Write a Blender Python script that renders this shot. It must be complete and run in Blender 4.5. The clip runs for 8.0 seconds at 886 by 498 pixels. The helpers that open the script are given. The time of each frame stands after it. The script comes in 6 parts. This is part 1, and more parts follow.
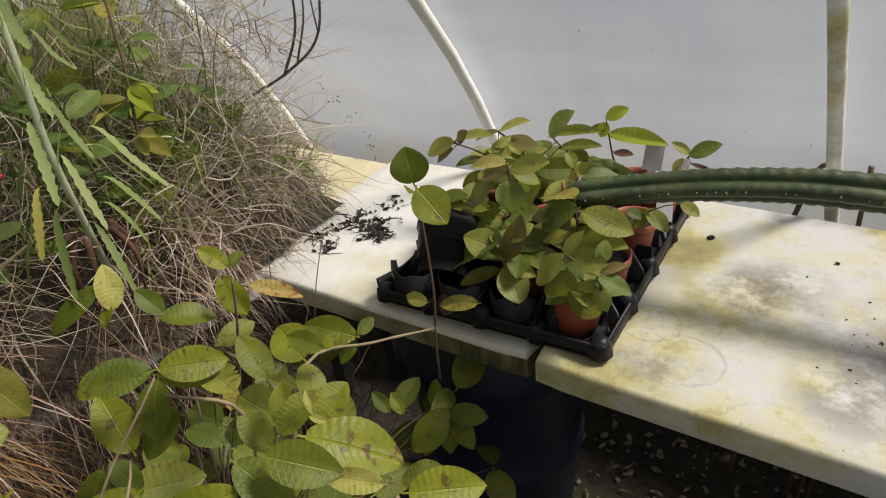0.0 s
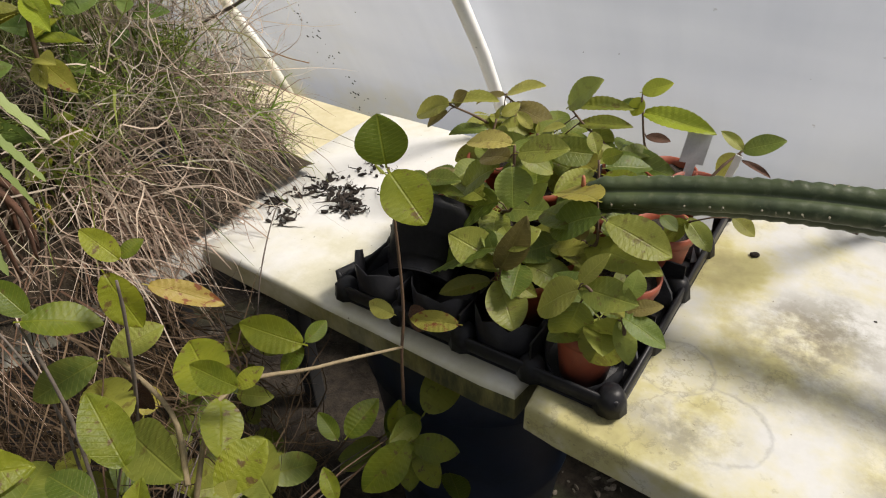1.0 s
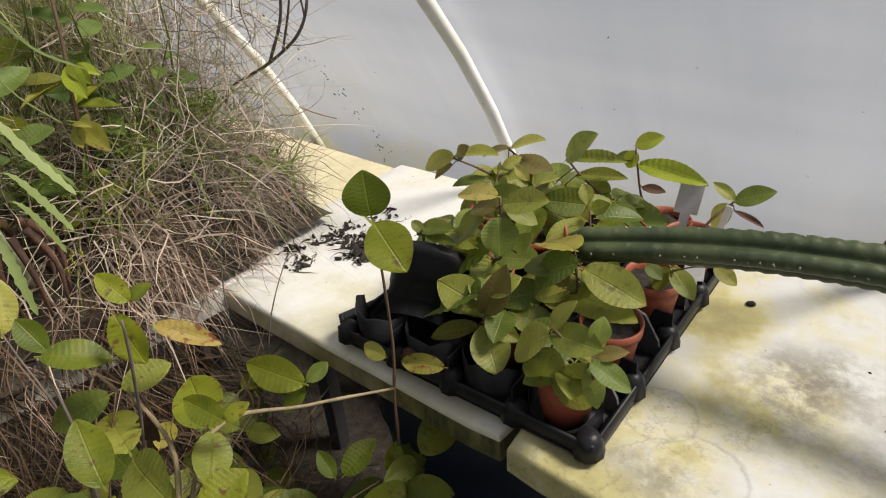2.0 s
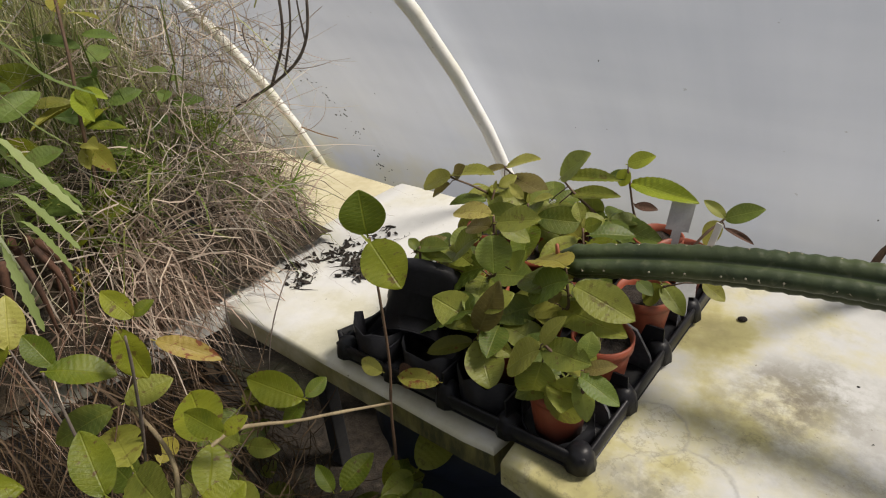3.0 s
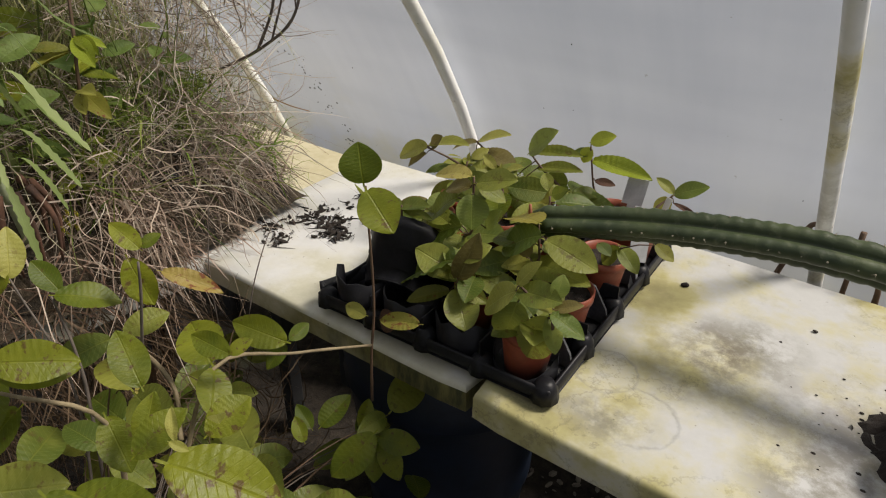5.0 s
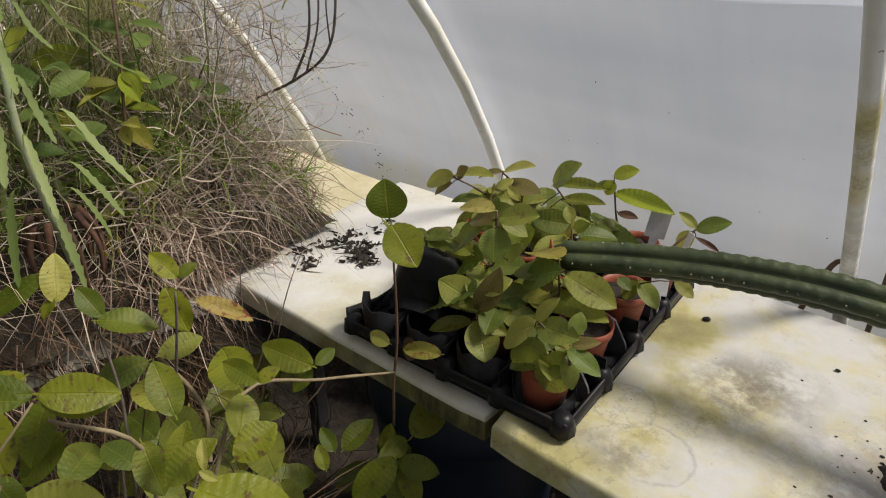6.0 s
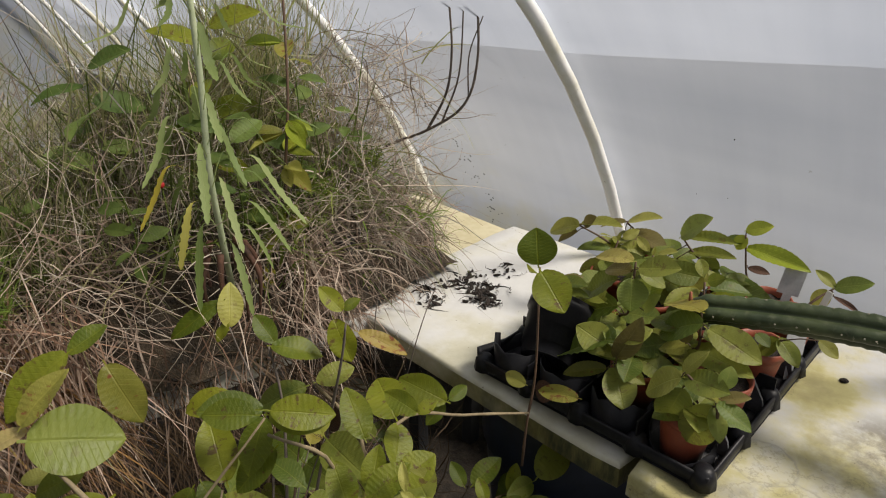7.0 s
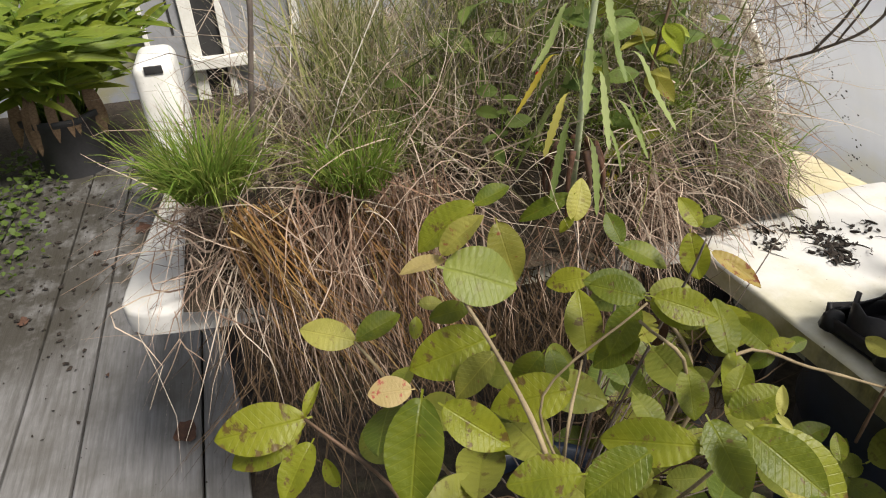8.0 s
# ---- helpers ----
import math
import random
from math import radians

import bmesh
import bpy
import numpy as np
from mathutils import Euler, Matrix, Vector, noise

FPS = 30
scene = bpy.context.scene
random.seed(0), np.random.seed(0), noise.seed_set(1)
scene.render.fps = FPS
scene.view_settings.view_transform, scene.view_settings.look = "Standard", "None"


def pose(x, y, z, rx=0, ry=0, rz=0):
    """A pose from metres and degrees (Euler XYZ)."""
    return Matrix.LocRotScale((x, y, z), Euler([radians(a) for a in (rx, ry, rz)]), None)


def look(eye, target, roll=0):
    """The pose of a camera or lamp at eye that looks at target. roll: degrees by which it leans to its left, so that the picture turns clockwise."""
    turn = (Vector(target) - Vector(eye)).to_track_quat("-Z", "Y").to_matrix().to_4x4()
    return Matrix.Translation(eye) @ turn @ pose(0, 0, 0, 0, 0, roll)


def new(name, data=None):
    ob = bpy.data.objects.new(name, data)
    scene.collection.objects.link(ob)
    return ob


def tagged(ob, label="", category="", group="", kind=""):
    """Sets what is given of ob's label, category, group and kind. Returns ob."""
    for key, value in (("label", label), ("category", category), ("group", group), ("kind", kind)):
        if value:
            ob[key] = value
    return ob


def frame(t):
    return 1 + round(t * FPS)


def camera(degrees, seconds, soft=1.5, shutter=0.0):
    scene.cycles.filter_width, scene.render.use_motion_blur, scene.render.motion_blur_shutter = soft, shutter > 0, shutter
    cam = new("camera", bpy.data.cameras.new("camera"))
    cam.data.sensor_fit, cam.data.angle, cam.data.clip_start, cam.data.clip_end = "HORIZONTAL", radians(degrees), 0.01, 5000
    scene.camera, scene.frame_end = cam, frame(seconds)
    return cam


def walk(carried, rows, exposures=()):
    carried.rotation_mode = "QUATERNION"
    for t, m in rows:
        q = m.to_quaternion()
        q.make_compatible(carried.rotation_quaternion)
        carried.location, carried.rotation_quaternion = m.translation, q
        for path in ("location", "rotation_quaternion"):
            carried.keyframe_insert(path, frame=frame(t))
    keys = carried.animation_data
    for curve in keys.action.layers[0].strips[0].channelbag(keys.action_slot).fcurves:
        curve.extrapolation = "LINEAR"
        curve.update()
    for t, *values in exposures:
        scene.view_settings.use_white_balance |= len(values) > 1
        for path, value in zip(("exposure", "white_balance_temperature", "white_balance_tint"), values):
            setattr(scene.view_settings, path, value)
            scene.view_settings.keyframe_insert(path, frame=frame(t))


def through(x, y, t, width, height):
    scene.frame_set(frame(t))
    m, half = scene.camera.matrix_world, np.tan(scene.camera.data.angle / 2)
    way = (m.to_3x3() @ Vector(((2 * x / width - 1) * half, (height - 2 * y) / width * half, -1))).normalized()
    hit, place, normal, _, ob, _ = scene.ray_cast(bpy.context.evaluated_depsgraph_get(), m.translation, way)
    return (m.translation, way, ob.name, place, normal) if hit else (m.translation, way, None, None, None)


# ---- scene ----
cam = camera(69.8, 8.0, soft=1.1)

PATH = [
    (0, (0.869, -0.607, 1.422), (-0.126, 0.762, 0.355), -7.1),
    (0.5, (0.894, -0.516, 1.39), (-0.116, 0.751, 0.217), -4.7),
    (1, (0.756, -0.418, 1.356), (-0.167, 0.882, 0.149), -1.6),
    (1.2, (0.742, -0.418, 1.352), (-0.15, 0.9, 0.14), -1.9),
    (1.5, (0.785, -0.414, 1.361), (-0.304, 0.896, 0.314), -4.2),
    (1.7, (0.82, -0.408, 1.377), (-0.274, 0.865, 0.289), -4.2),
    (2.8, (0.847, -0.399, 1.38), (-0.25, 0.905, 0.333), -4.0),
    (3, (0.855, -0.408, 1.389), (-0.265, 0.885, 0.353), -4.5),
    (3.5, (0.873, -0.434, 1.403), (-0.267, 0.901, 0.446), -4.6),
    (4, (0.886, -0.449, 1.402), (-0.264, 0.892, 0.464), -4.0),
    (4.5, (0.899, -0.459, 1.378), (-0.101, 0.945, 0.364), -0.5),
    (4.7, (0.869, -0.485, 1.374), (-0.084, 0.921, 0.318), 0.8),
    (5.8, (0.873, -0.532, 1.421), (-0.181, 0.835, 0.411), 1.3),
    (6, (0.881, -0.516, 1.418), (-0.178, 0.844, 0.403), 0.7),
    (6.5, (0.879, -0.525, 1.424), (-0.198, 0.85, 0.449), 0.7),
    (7, (0.83, -0.611, 1.447), (-0.436, 0.644, 0.539), -0.2),
    (7.2, (0.788, -0.662, 1.447), (-0.523, 0.488, 0.466), -1.0),
    (7.5, (0.751, -0.722, 1.437), (-0.718, 0.126, 0.376), -3.1),
    (8, (0.788, -0.716, 1.416), (-0.818, -0.221, 0.331), -2.3),
]
walk(cam, [(t, look(eye, target, roll)) for t, eye, target, roll in PATH], exposures=[(0.0, 0.0), (1.0, 0.20), (1.6, 0.20), (3.0, -0.06), (4.0, -0.2), (6.5, -0.14), (7.0, -0.16), (7.5, 0.0), (8.0, 0.34)])

# ---- world, sun ----
SUN_TO = Vector((0.50, 0.34, 0.80)).normalized()
world = bpy.data.worlds.new("world")
scene.world = world
world.use_nodes = True
wn = world.node_tree
sky = wn.nodes.new("ShaderNodeTexSky")
sky.sky_type, sky.sun_disc = "NISHITA", False
sky.sun_elevation = math.asin(SUN_TO.z)
sky.sun_rotation = math.atan2(SUN_TO.x, SUN_TO.y)
sky.dust_density, sky.air_density = 2.5, 0.8
back = wn.nodes["Background"]
back.inputs[1].default_value = 0.045
wn.links.new(sky.outputs[0], back.inputs[0])
sun = new("sun", bpy.data.lights.new("sun", "SUN"))
sun.data.energy, sun.data.angle, sun.data.color = 5.1, radians(16.0), (1.0, 0.918, 0.82)
sun.matrix_world = look(SUN_TO * 6, (0, 0, 0))

# ---- materials ----


class Nodes:
    """A short way to write node materials."""

    def __init__(self, name):
        self.mat = bpy.data.materials.new(name)
        self.mat.use_nodes = True
        self.tree = self.mat.node_tree
        self.bsdf = self.tree.nodes["Principled BSDF"]
        self.out = self.tree.nodes["Material Output"]

    def add(self, kind, **inputs):
        n = self.tree.nodes.new("ShaderNode" + kind)
        for k, v in inputs.items():
            self.put(n.inputs[k.replace("_", " ")], v)
        return n

    def put(self, socket, v):
        if isinstance(v, bpy.types.NodeSocket):
            self.tree.links.new(v, socket)
        elif isinstance(v, tuple) and len(v) == 3 and socket.type == "RGBA":
            socket.default_value = (*v, 1)
        else:
            socket.default_value = v

    def coords(self, which="Object"):
        return self.add("TexCoord").outputs[which]

    def noise(self, at, scale, detail=4.0, rough=0.55, warp=0.0):
        n = self.add("TexNoise", Vector=at, Scale=scale, Detail=detail, Roughness=rough, Distortion=warp)
        return n.outputs["Fac"]

    def ramp(self, fac, *stops):
        r = self.add("ValToRGB", Fac=fac)
        e = r.color_ramp.elements
        while len(e) < len(stops):
            e.new(0.5)
        for el, (p, c) in zip(e, stops):
            el.position, el.color = p, (*c, 1) if isinstance(c, tuple) else (c, c, c, 1)
        return r.outputs["Color"]

    def mix(self, fac, a, b, blend="MIX"):
        m = self.tree.nodes.new("ShaderNodeMix")
        m.data_type, m.blend_type = "RGBA", blend
        self.put(m.inputs[0], fac), self.put(m.inputs[6], a), self.put(m.inputs[7], b)
        return m.outputs[2]

    def math(self, op, a, b=0.0, c=0.0):
        m = self.tree.nodes.new("ShaderNodeMath")
        m.operation = op
        for i, v in enumerate((a, b, c)):
            self.put(m.inputs[i], v)
        return m.outputs[0]

    def bump(self, height, strength=0.3, distance=0.01):
        return self.add("Bump", Height=height, Strength=strength, Distance=distance).outputs[0]

    def done(self, **inputs):
        for k, v in inputs.items():
            self.put(self.bsdf.inputs[k.replace("_", " ")], v)
        return self.mat

    def thin(self, colour, share, normal=None):
        """Lets a share of the light shine through, as through a leaf or a film."""
        t = self.add("BsdfTranslucent", Color=colour)
        if normal is not None:
            self.put(t.inputs["Normal"], normal)
        m = self.add("MixShader", Fac=share)
        self.tree.links.new(self.bsdf.outputs[0], m.inputs[1])
        self.tree.links.new(t.outputs[0], m.inputs[2])
        self.tree.links.new(m.outputs[0], self.out.inputs[0])
        return self.mat


def plain(name, a, b, scale=12.0, rough=0.7, relief=0.25, depth=0.004, metallic=0.0):
    """Two tones in patches, with grain and relief."""
    n = Nodes(name)
    at = n.coords()
    big, fine = n.noise(at, scale, 5), n.noise(at, scale * 9, 6)
    f = n.math("ADD", n.math("MULTIPLY", big, 0.65), n.math("MULTIPLY", fine, 0.35))
    col = n.mix(n.ramp(f, (0.36, 0.0), (0.64, 1.0)), a, b)
    return n.done(Base_Color=col, Roughness=rough, Metallic=metallic, Normal=n.bump(f, relief, depth))


def strands(name, *tones, rough=0.75, through=0.25):
    """Grass and straw: every strand has its own tone."""
    n = Nodes(name)
    r = n.add("NewGeometry").outputs["Random Per Island"]
    col = n.ramp(r, *((i / max(1, len(tones) - 1), c) for i, c in enumerate(tones)))
    col = n.mix(n.math("MULTIPLY", n.noise(n.coords(), 60, 3), 0.3), col, (0.10, 0.075, 0.04))
    n.done(Base_Color=col, Roughness=rough)
    n.bsdf.inputs["Specular IOR Level"].default_value = 0.25
    return n.thin(col, through)


def leaf_material(name, green, light, old, spots, gloss=0.36, vein=11.0, blotch=(0.10, 0.045, 0.02)):
    """A leaf in its own coordinates: pale midrib and side veins, patches and brown spots."""
    n = Nodes(name)
    uv = n.coords("UV")
    sep = n.add("SeparateXYZ", Vector=uv)
    side = n.math("ABSOLUTE", n.math("SUBTRACT", sep.outputs[0], 0.5))
    run = n.math("SUBTRACT", sep.outputs[1], n.math("MULTIPLY", side, 0.40))
    wave = n.math("ABSOLUTE", n.math("SINE", n.math("ADD", n.math("MULTIPLY", run, vein * math.pi), math.pi / 2)))
    veins = n.ramp(wave, (0.0, 1.0), (0.22, 0.0))
    rib = n.ramp(side, (0.0, 1.0), (0.028, 0.0))
    r = n.add("ObjectInfo").outputs["Random"]
    at = n.add("Mapping", Vector=n.coords(), Location=(0, 0, 0))
    shift = n.add("CombineXYZ", X=n.math("MULTIPLY", r, 37.0), Y=n.math("MULTIPLY", r, 11.0))
    n.tree.links.new(shift.outputs[0], at.inputs["Location"])
    at = at.outputs[0]
    patch = n.noise(at, 2.2, 3)
    col = n.mix(n.ramp(n.math("ADD", n.math("MULTIPLY", patch, 0.6), n.math("MULTIPLY", r, 0.5)), (0.35, 0.0), (0.8, 1.0)), green, light)
    col = n.mix(n.ramp(r, (0.95, 0.0), (0.98, 0.6)), col, old)
    col = n.mix(n.math("MULTIPLY", n.math("MAXIMUM", veins, rib), 0.50), col, light)
    brown = n.ramp(n.math("ADD", n.noise(at, 5.5, 5, 0.65), n.math("MULTIPLY", r, 0.08)), (0.635, 0.0), (0.69, spots))
    col = n.mix(brown, col, blotch)
    h = n.math("SUBTRACT", n.math("MULTIPLY", n.noise(at, 30, 3), 0.10), n.math("MAXIMUM", veins, rib))
    normal = n.bump(h, 0.28, 0.02)
    n.done(Base_Color=col, Roughness=n.math("ADD", gloss, n.math("MULTIPLY", patch, 0.2)), Normal=normal)
    n.bsdf.inputs["Specular IOR Level"].default_value = 0.45
    return n.thin(n.mix(0.5, col, light), 0.40)


def slab_material(name, algae, dirt, marks=(), pale=0.63):
    """Old white glass-fibre board: chalky white, green-yellow algae, grey dirt in rings and patches."""
    n = Nodes(name)
    at = n.coords()
    a = n.noise(at, 3.2, 6, 0.6, 0.05)
    b = n.noise(at, 11, 6, 0.62, 0.05)
    c = n.noise(at, 45, 6, 0.7)
    white = n.mix(c, (pale, pale, pale * 0.975), (pale * 0.79, pale * 0.79, pale * 0.77))
    f = n.math("ADD", n.math("MULTIPLY", a, 0.68), n.math("MULTIPLY", b, 0.32))
    col = n.mix(n.ramp(f, (0.46, 0.0), (0.58, algae)), white, (0.46, 0.41, 0.15))
    col = n.mix(n.math("MULTIPLY", n.ramp(f, (0.53, 0.0), (0.64, 1.0)), algae), col, (0.24, 0.22, 0.085))
    worn = n.ramp(n.noise(at, 6.5, 8, 0.68, 0.05), (0.56, 0.0), (0.74, dirt))
    col = n.mix(n.math("MULTIPLY", worn, 0.6), col, (0.20, 0.17, 0.09))
    vein = n.math("ABSOLUTE", n.math("SUBTRACT", n.noise(at, 5.0, 9, 0.70, 0.05), 0.5))
    crack = n.math("MULTIPLY", n.ramp(vein, (0.0, 1.0), (0.014, 0.0)), n.ramp(a, (0.46, 0.0), (0.58, dirt)))
    col = n.mix(n.math("MULTIPLY", crack, 0.45), col, (0.10, 0.088, 0.055))
    for x, y, r, kind in marks:
        away = n.add("VectorMath", Vector=n.add("Mapping", Vector=at, Location=(-x, -y, -0.8)).outputs[0])
        away.operation = "LENGTH"
        d = n.math("DIVIDE", n.math("ADD", away.outputs["Value"], n.math("MULTIPLY", n.math("SUBTRACT", b, 0.5), 0.05)), r)
        if kind == "ring":
            f2 = n.math("MULTIPLY", n.ramp(d, (0.0, 0.0), (0.86, 0.10), (0.93, 0.8), (1.0, 0.0)), n.ramp(b, (0.35, 0.15), (0.60, 1.0)))
            col = n.mix(f2, col, (0.20, 0.20, 0.19))
        else:
            f2 = n.math("MULTIPLY", n.ramp(d, (0.15, 1.0), (1.0, 0.0)), n.ramp(n.noise(at, 14, 9, 0.72, 0.05), (0.40, 0.0), (0.56, 1.0)))
            col = n.mix(n.math("MULTIPLY", f2, 0.75), col, (0.15, 0.14, 0.095) if kind == "dirt" else (0.09, 0.065, 0.04))
    speck = n.ramp(n.noise(at, 130, 2), (0.72, 0.0), (0.76, 0.7))
    col = n.mix(speck, col, (0.10, 0.08, 0.05))
    return n.done(Base_Color=col, Roughness=n.math("ADD", 0.35, n.math("MULTIPLY", f, 0.45)), Normal=n.bump(n.math("ADD", f, n.math("MULTIPLY", c, 0.2)), 0.25, 0.006))


def film_material(name, share=0.5, darken=0.0):
    """Weathered polythene: milky, with faint level bands, small scuffs and algae near its foot."""
    n = Nodes(name)
    at = n.coords()
    band = n.noise(n.add("Mapping", Vector=at, Scale=(0.30, 1.0, 1.6)).outputs[0], 3.2, 4, 0.5, 0.2)
    run = n.noise(n.add("Mapping", Vector=at, Scale=(9.0, 0.8, 0.8)).outputs[0], 3.0, 4, 0.55)
    cloud = n.noise(at, 1.1, 3)
    fine = n.noise(at, 90, 4)
    f = n.math("ADD", n.math("MULTIPLY", band, 0.45), n.math("ADD", n.math("MULTIPLY", cloud, 0.45), n.math("MULTIPLY", run, 0.10)))
    col = n.mix(n.ramp(f, (0.38, 0.0), (0.62, 1.0)), (0.416, 0.451, 0.521), (0.564, 0.599, 0.665))
    scuff = n.math("MULTIPLY", n.ramp(n.noise(n.add("Mapping", Vector=at, Scale=(14.0, 3.0, 3.0)).outputs[0], 4.0, 5, 0.7), (0.63, 0.0), (0.72, 1.0)), n.ramp(cloud, (0.48, 0.0), (0.60, 0.5)))
    col = n.mix(scuff, col, (0.66, 0.68, 0.70))
    pos = n.add("SeparateXYZ", Vector=at).outputs
    low = n.math("MULTIPLY", n.ramp(pos[2], (0.74, 1.0), (1.20, 0.0)), n.ramp(n.noise(at, 4, 5), (0.40, 0.0), (0.62, 1.0)))
    near = n.math("MULTIPLY", low, n.ramp(n.math("ADD", pos[0], 0.6), (0.0, 1.0), (0.95, 0.25)))
    col = n.mix(n.math("MULTIPLY", near, 0.8), col, (0.50, 0.45, 0.17))
    spot = n.ramp(n.noise(at, 55, 3), (0.74, 0.0), (0.77, 0.6))
    col = n.mix(n.math("MULTIPLY", spot, 0.6), col, (0.12, 0.11, 0.09))
    # near-black blend for the unseen foot strips, so less light comes through low down
    if darken:
        col = n.mix(n.ramp(n.noise(at, 6, 5), (0.3, darken), (0.7, 1.0)), col, (0.035, 0.038, 0.022))
    n.done(Base_Color=col, Roughness=0.45, Normal=n.bump(n.math("ADD", f, n.math("MULTIPLY", fine, 0.05)), 0.2, 0.02))
    return n.thin(col, share)


def edge_material():
    """The board's rim: chalky at low x, streaked green-black algae tones towards high x."""
    n = Nodes("two_tone_edge")
    at = n.coords()
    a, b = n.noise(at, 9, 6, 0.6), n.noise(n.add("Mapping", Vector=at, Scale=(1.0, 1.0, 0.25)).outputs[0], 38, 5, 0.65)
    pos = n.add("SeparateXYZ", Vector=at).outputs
    x_stain = n.ramp(n.math("ADD", pos[0], n.math("MULTIPLY", n.math("SUBTRACT", a, 0.5), 0.5)), (0.12, 0.0), (0.42, 1.0))
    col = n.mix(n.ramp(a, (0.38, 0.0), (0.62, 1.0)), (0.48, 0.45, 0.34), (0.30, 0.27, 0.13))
    col = n.mix(x_stain, col, n.mix(n.ramp(b, (0.38, 0.0), (0.62, 1.0)), (0.035, 0.036, 0.014), (0.17, 0.15, 0.05)))
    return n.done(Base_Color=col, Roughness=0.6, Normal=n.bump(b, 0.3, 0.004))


def cactus_material():
    n = Nodes("cactus_skin")
    at = n.coords()
    f = n.noise(at, 14, 5)
    g = n.noise(at, 90, 4)
    col = n.mix(n.ramp(f, (0.35, 0.0), (0.7, 1.0)), (0.022, 0.036, 0.010), (0.060, 0.080, 0.024))
    col = n.mix(n.ramp(g, (0.56, 0.0), (0.75, 0.5)), col, (0.13, 0.14, 0.075))
    return n.done(Base_Color=col, Roughness=0.5, Normal=n.bump(g, 0.2, 0.004))


def board_material():
    """Grey weathered timber, the grain along x."""
    n = Nodes("weathered_board")
    at = n.coords()
    m = n.add("Mapping", Vector=at, Scale=(1.0, 14.0, 14.0))
    r = n.add("ObjectInfo").outputs["Random"]
    grain = n.noise(m.outputs[0], 5, 7, 0.65)
    stain = n.noise(at, 3.0, 6, 0.6)
    col = n.mix(n.ramp(grain, (0.35, 0.0), (0.65, 1.0)), (0.105, 0.104, 0.103), (0.215, 0.216, 0.222))
    col = n.mix(n.ramp(stain, (0.45, 0.0), (0.66, 0.85)), col, (0.055, 0.05, 0.04))
    col = n.mix(n.math("MULTIPLY", r, 0.25), col, (0.25, 0.25, 0.25))
    x = n.add("SeparateXYZ", Vector=at).outputs[0]
    x_stain = n.math("MULTIPLY", n.ramp(n.math("MULTIPLY", x, -0.4), (0.40, 0.0), (0.64, 1.0)), n.ramp(n.noise(at, 5.5, 8, 0.7), (0.42, 0.0), (0.56, 1.0)))
    y = n.add("SeparateXYZ", Vector=at).outputs[1]
    mud = n.math("MULTIPLY", n.ramp(n.math("MULTIPLY", n.math("ADD", y, n.math("MULTIPLY", n.math("SUBTRACT", stain, 0.5), 0.5)), -0.5), (0.64, 0.0), (0.74, 1.0)), n.ramp(n.noise(at, 9, 7, 0.7), (0.34, 0.3), (0.52, 1.0)))
    mud = n.math("MULTIPLY", mud, n.ramp(n.math("MULTIPLY", x, -0.4), (0.30, 0.0), (0.50, 1.0)))
    col = n.mix(n.math("MULTIPLY", n.math("MAXIMUM", x_stain, mud), 0.9), col, (0.03, 0.026, 0.018))
    return n.done(Base_Color=col, Roughness=0.8, Normal=n.bump(grain, 0.5, 0.006))


def ground_material():
    n = Nodes("soil_ground")
    at = n.coords()
    f, g = n.noise(at, 4, 6), n.noise(at, 38, 6, 0.7)
    col = n.mix(n.ramp(g, (0.35, 0.0), (0.65, 1.0)), (0.012, 0.009, 0.006), (0.050, 0.038, 0.027))
    col = n.mix(n.ramp(n.noise(at, 13, 7, 0.7, 0.2), (0.61, 0.0), (0.66, 0.35)), col, (0.19, 0.165, 0.13))
    col = n.mix(n.ramp(f, (0.55, 0.0), (0.7, 0.5)), col, (0.05, 0.07, 0.02))
    return n.done(Base_Color=col, Roughness=0.9, Normal=n.bump(g, 0.6, 0.02))


# the soil mark at x 1.06 is spilt soil, widened to paint in shade too
M_SLAB = slab_material("table_board", 0.85, 0.85, ((0.686, 0.142, 0.042, "ring"), (0.75, 0.085, 0.05, "ring"), (0.79, 0.235, 0.13, "dirt"), (0.84, 0.32, 0.08, "dirt"), (0.72, 0.06, 0.07, "dirt"), (1.06, 0.17, 0.22, "soil"), (0.80, 0.27, 0.06, "soil"), (0.93, 0.10, 0.08, "dirt"), (0.62, 0.05, 0.05, "dirt")), 0.51)
M_SLAB_CLEAN = slab_material("clean_board", 0.30, 0.15)
M_SLAB_OLD = plain("yellowed_board", (0.57, 0.525, 0.37), (0.44, 0.39, 0.24), 7, 0.6, 0.2)
M_EDGE = edge_material()
M_FILM = film_material("polythene_film", 0.5)
M_LAP = film_material("lapped_film", 0.65)
M_SKIRT = film_material("darkened_film", 0.35, 0.8)
M_PIPE = slab_material("ivory_pipe", 0.35, 0.10, pale=0.86)
M_PIPE_OLD = slab_material("stained_pipe", 1.0, 0.9, ((0.88, 0.5, 0.30, "dirt"),), 0.74)
M_WHITE = plain("white_plastic", (0.78, 0.78, 0.75), (0.62, 0.62, 0.58), 9, 0.45, 0.1)
M_BOARD = board_material()
M_GROUND = ground_material()
M_SOIL = plain("potting_soil", (0.008, 0.006, 0.005), (0.038, 0.028, 0.021), 70, 0.95, 0.9, 0.01)
M_ROOTS = plain("root_mat", (0.012, 0.010, 0.007), (0.075, 0.055, 0.034), 24, 0.95, 0.9, 0.02)
M_BLACK = plain("black_plastic", (0.006, 0.006, 0.008), (0.015, 0.015, 0.017), 25, 0.42, 0.15)
M_BLACK.node_tree.nodes["Principled BSDF"].inputs["Specular IOR Level"].default_value = 0.22
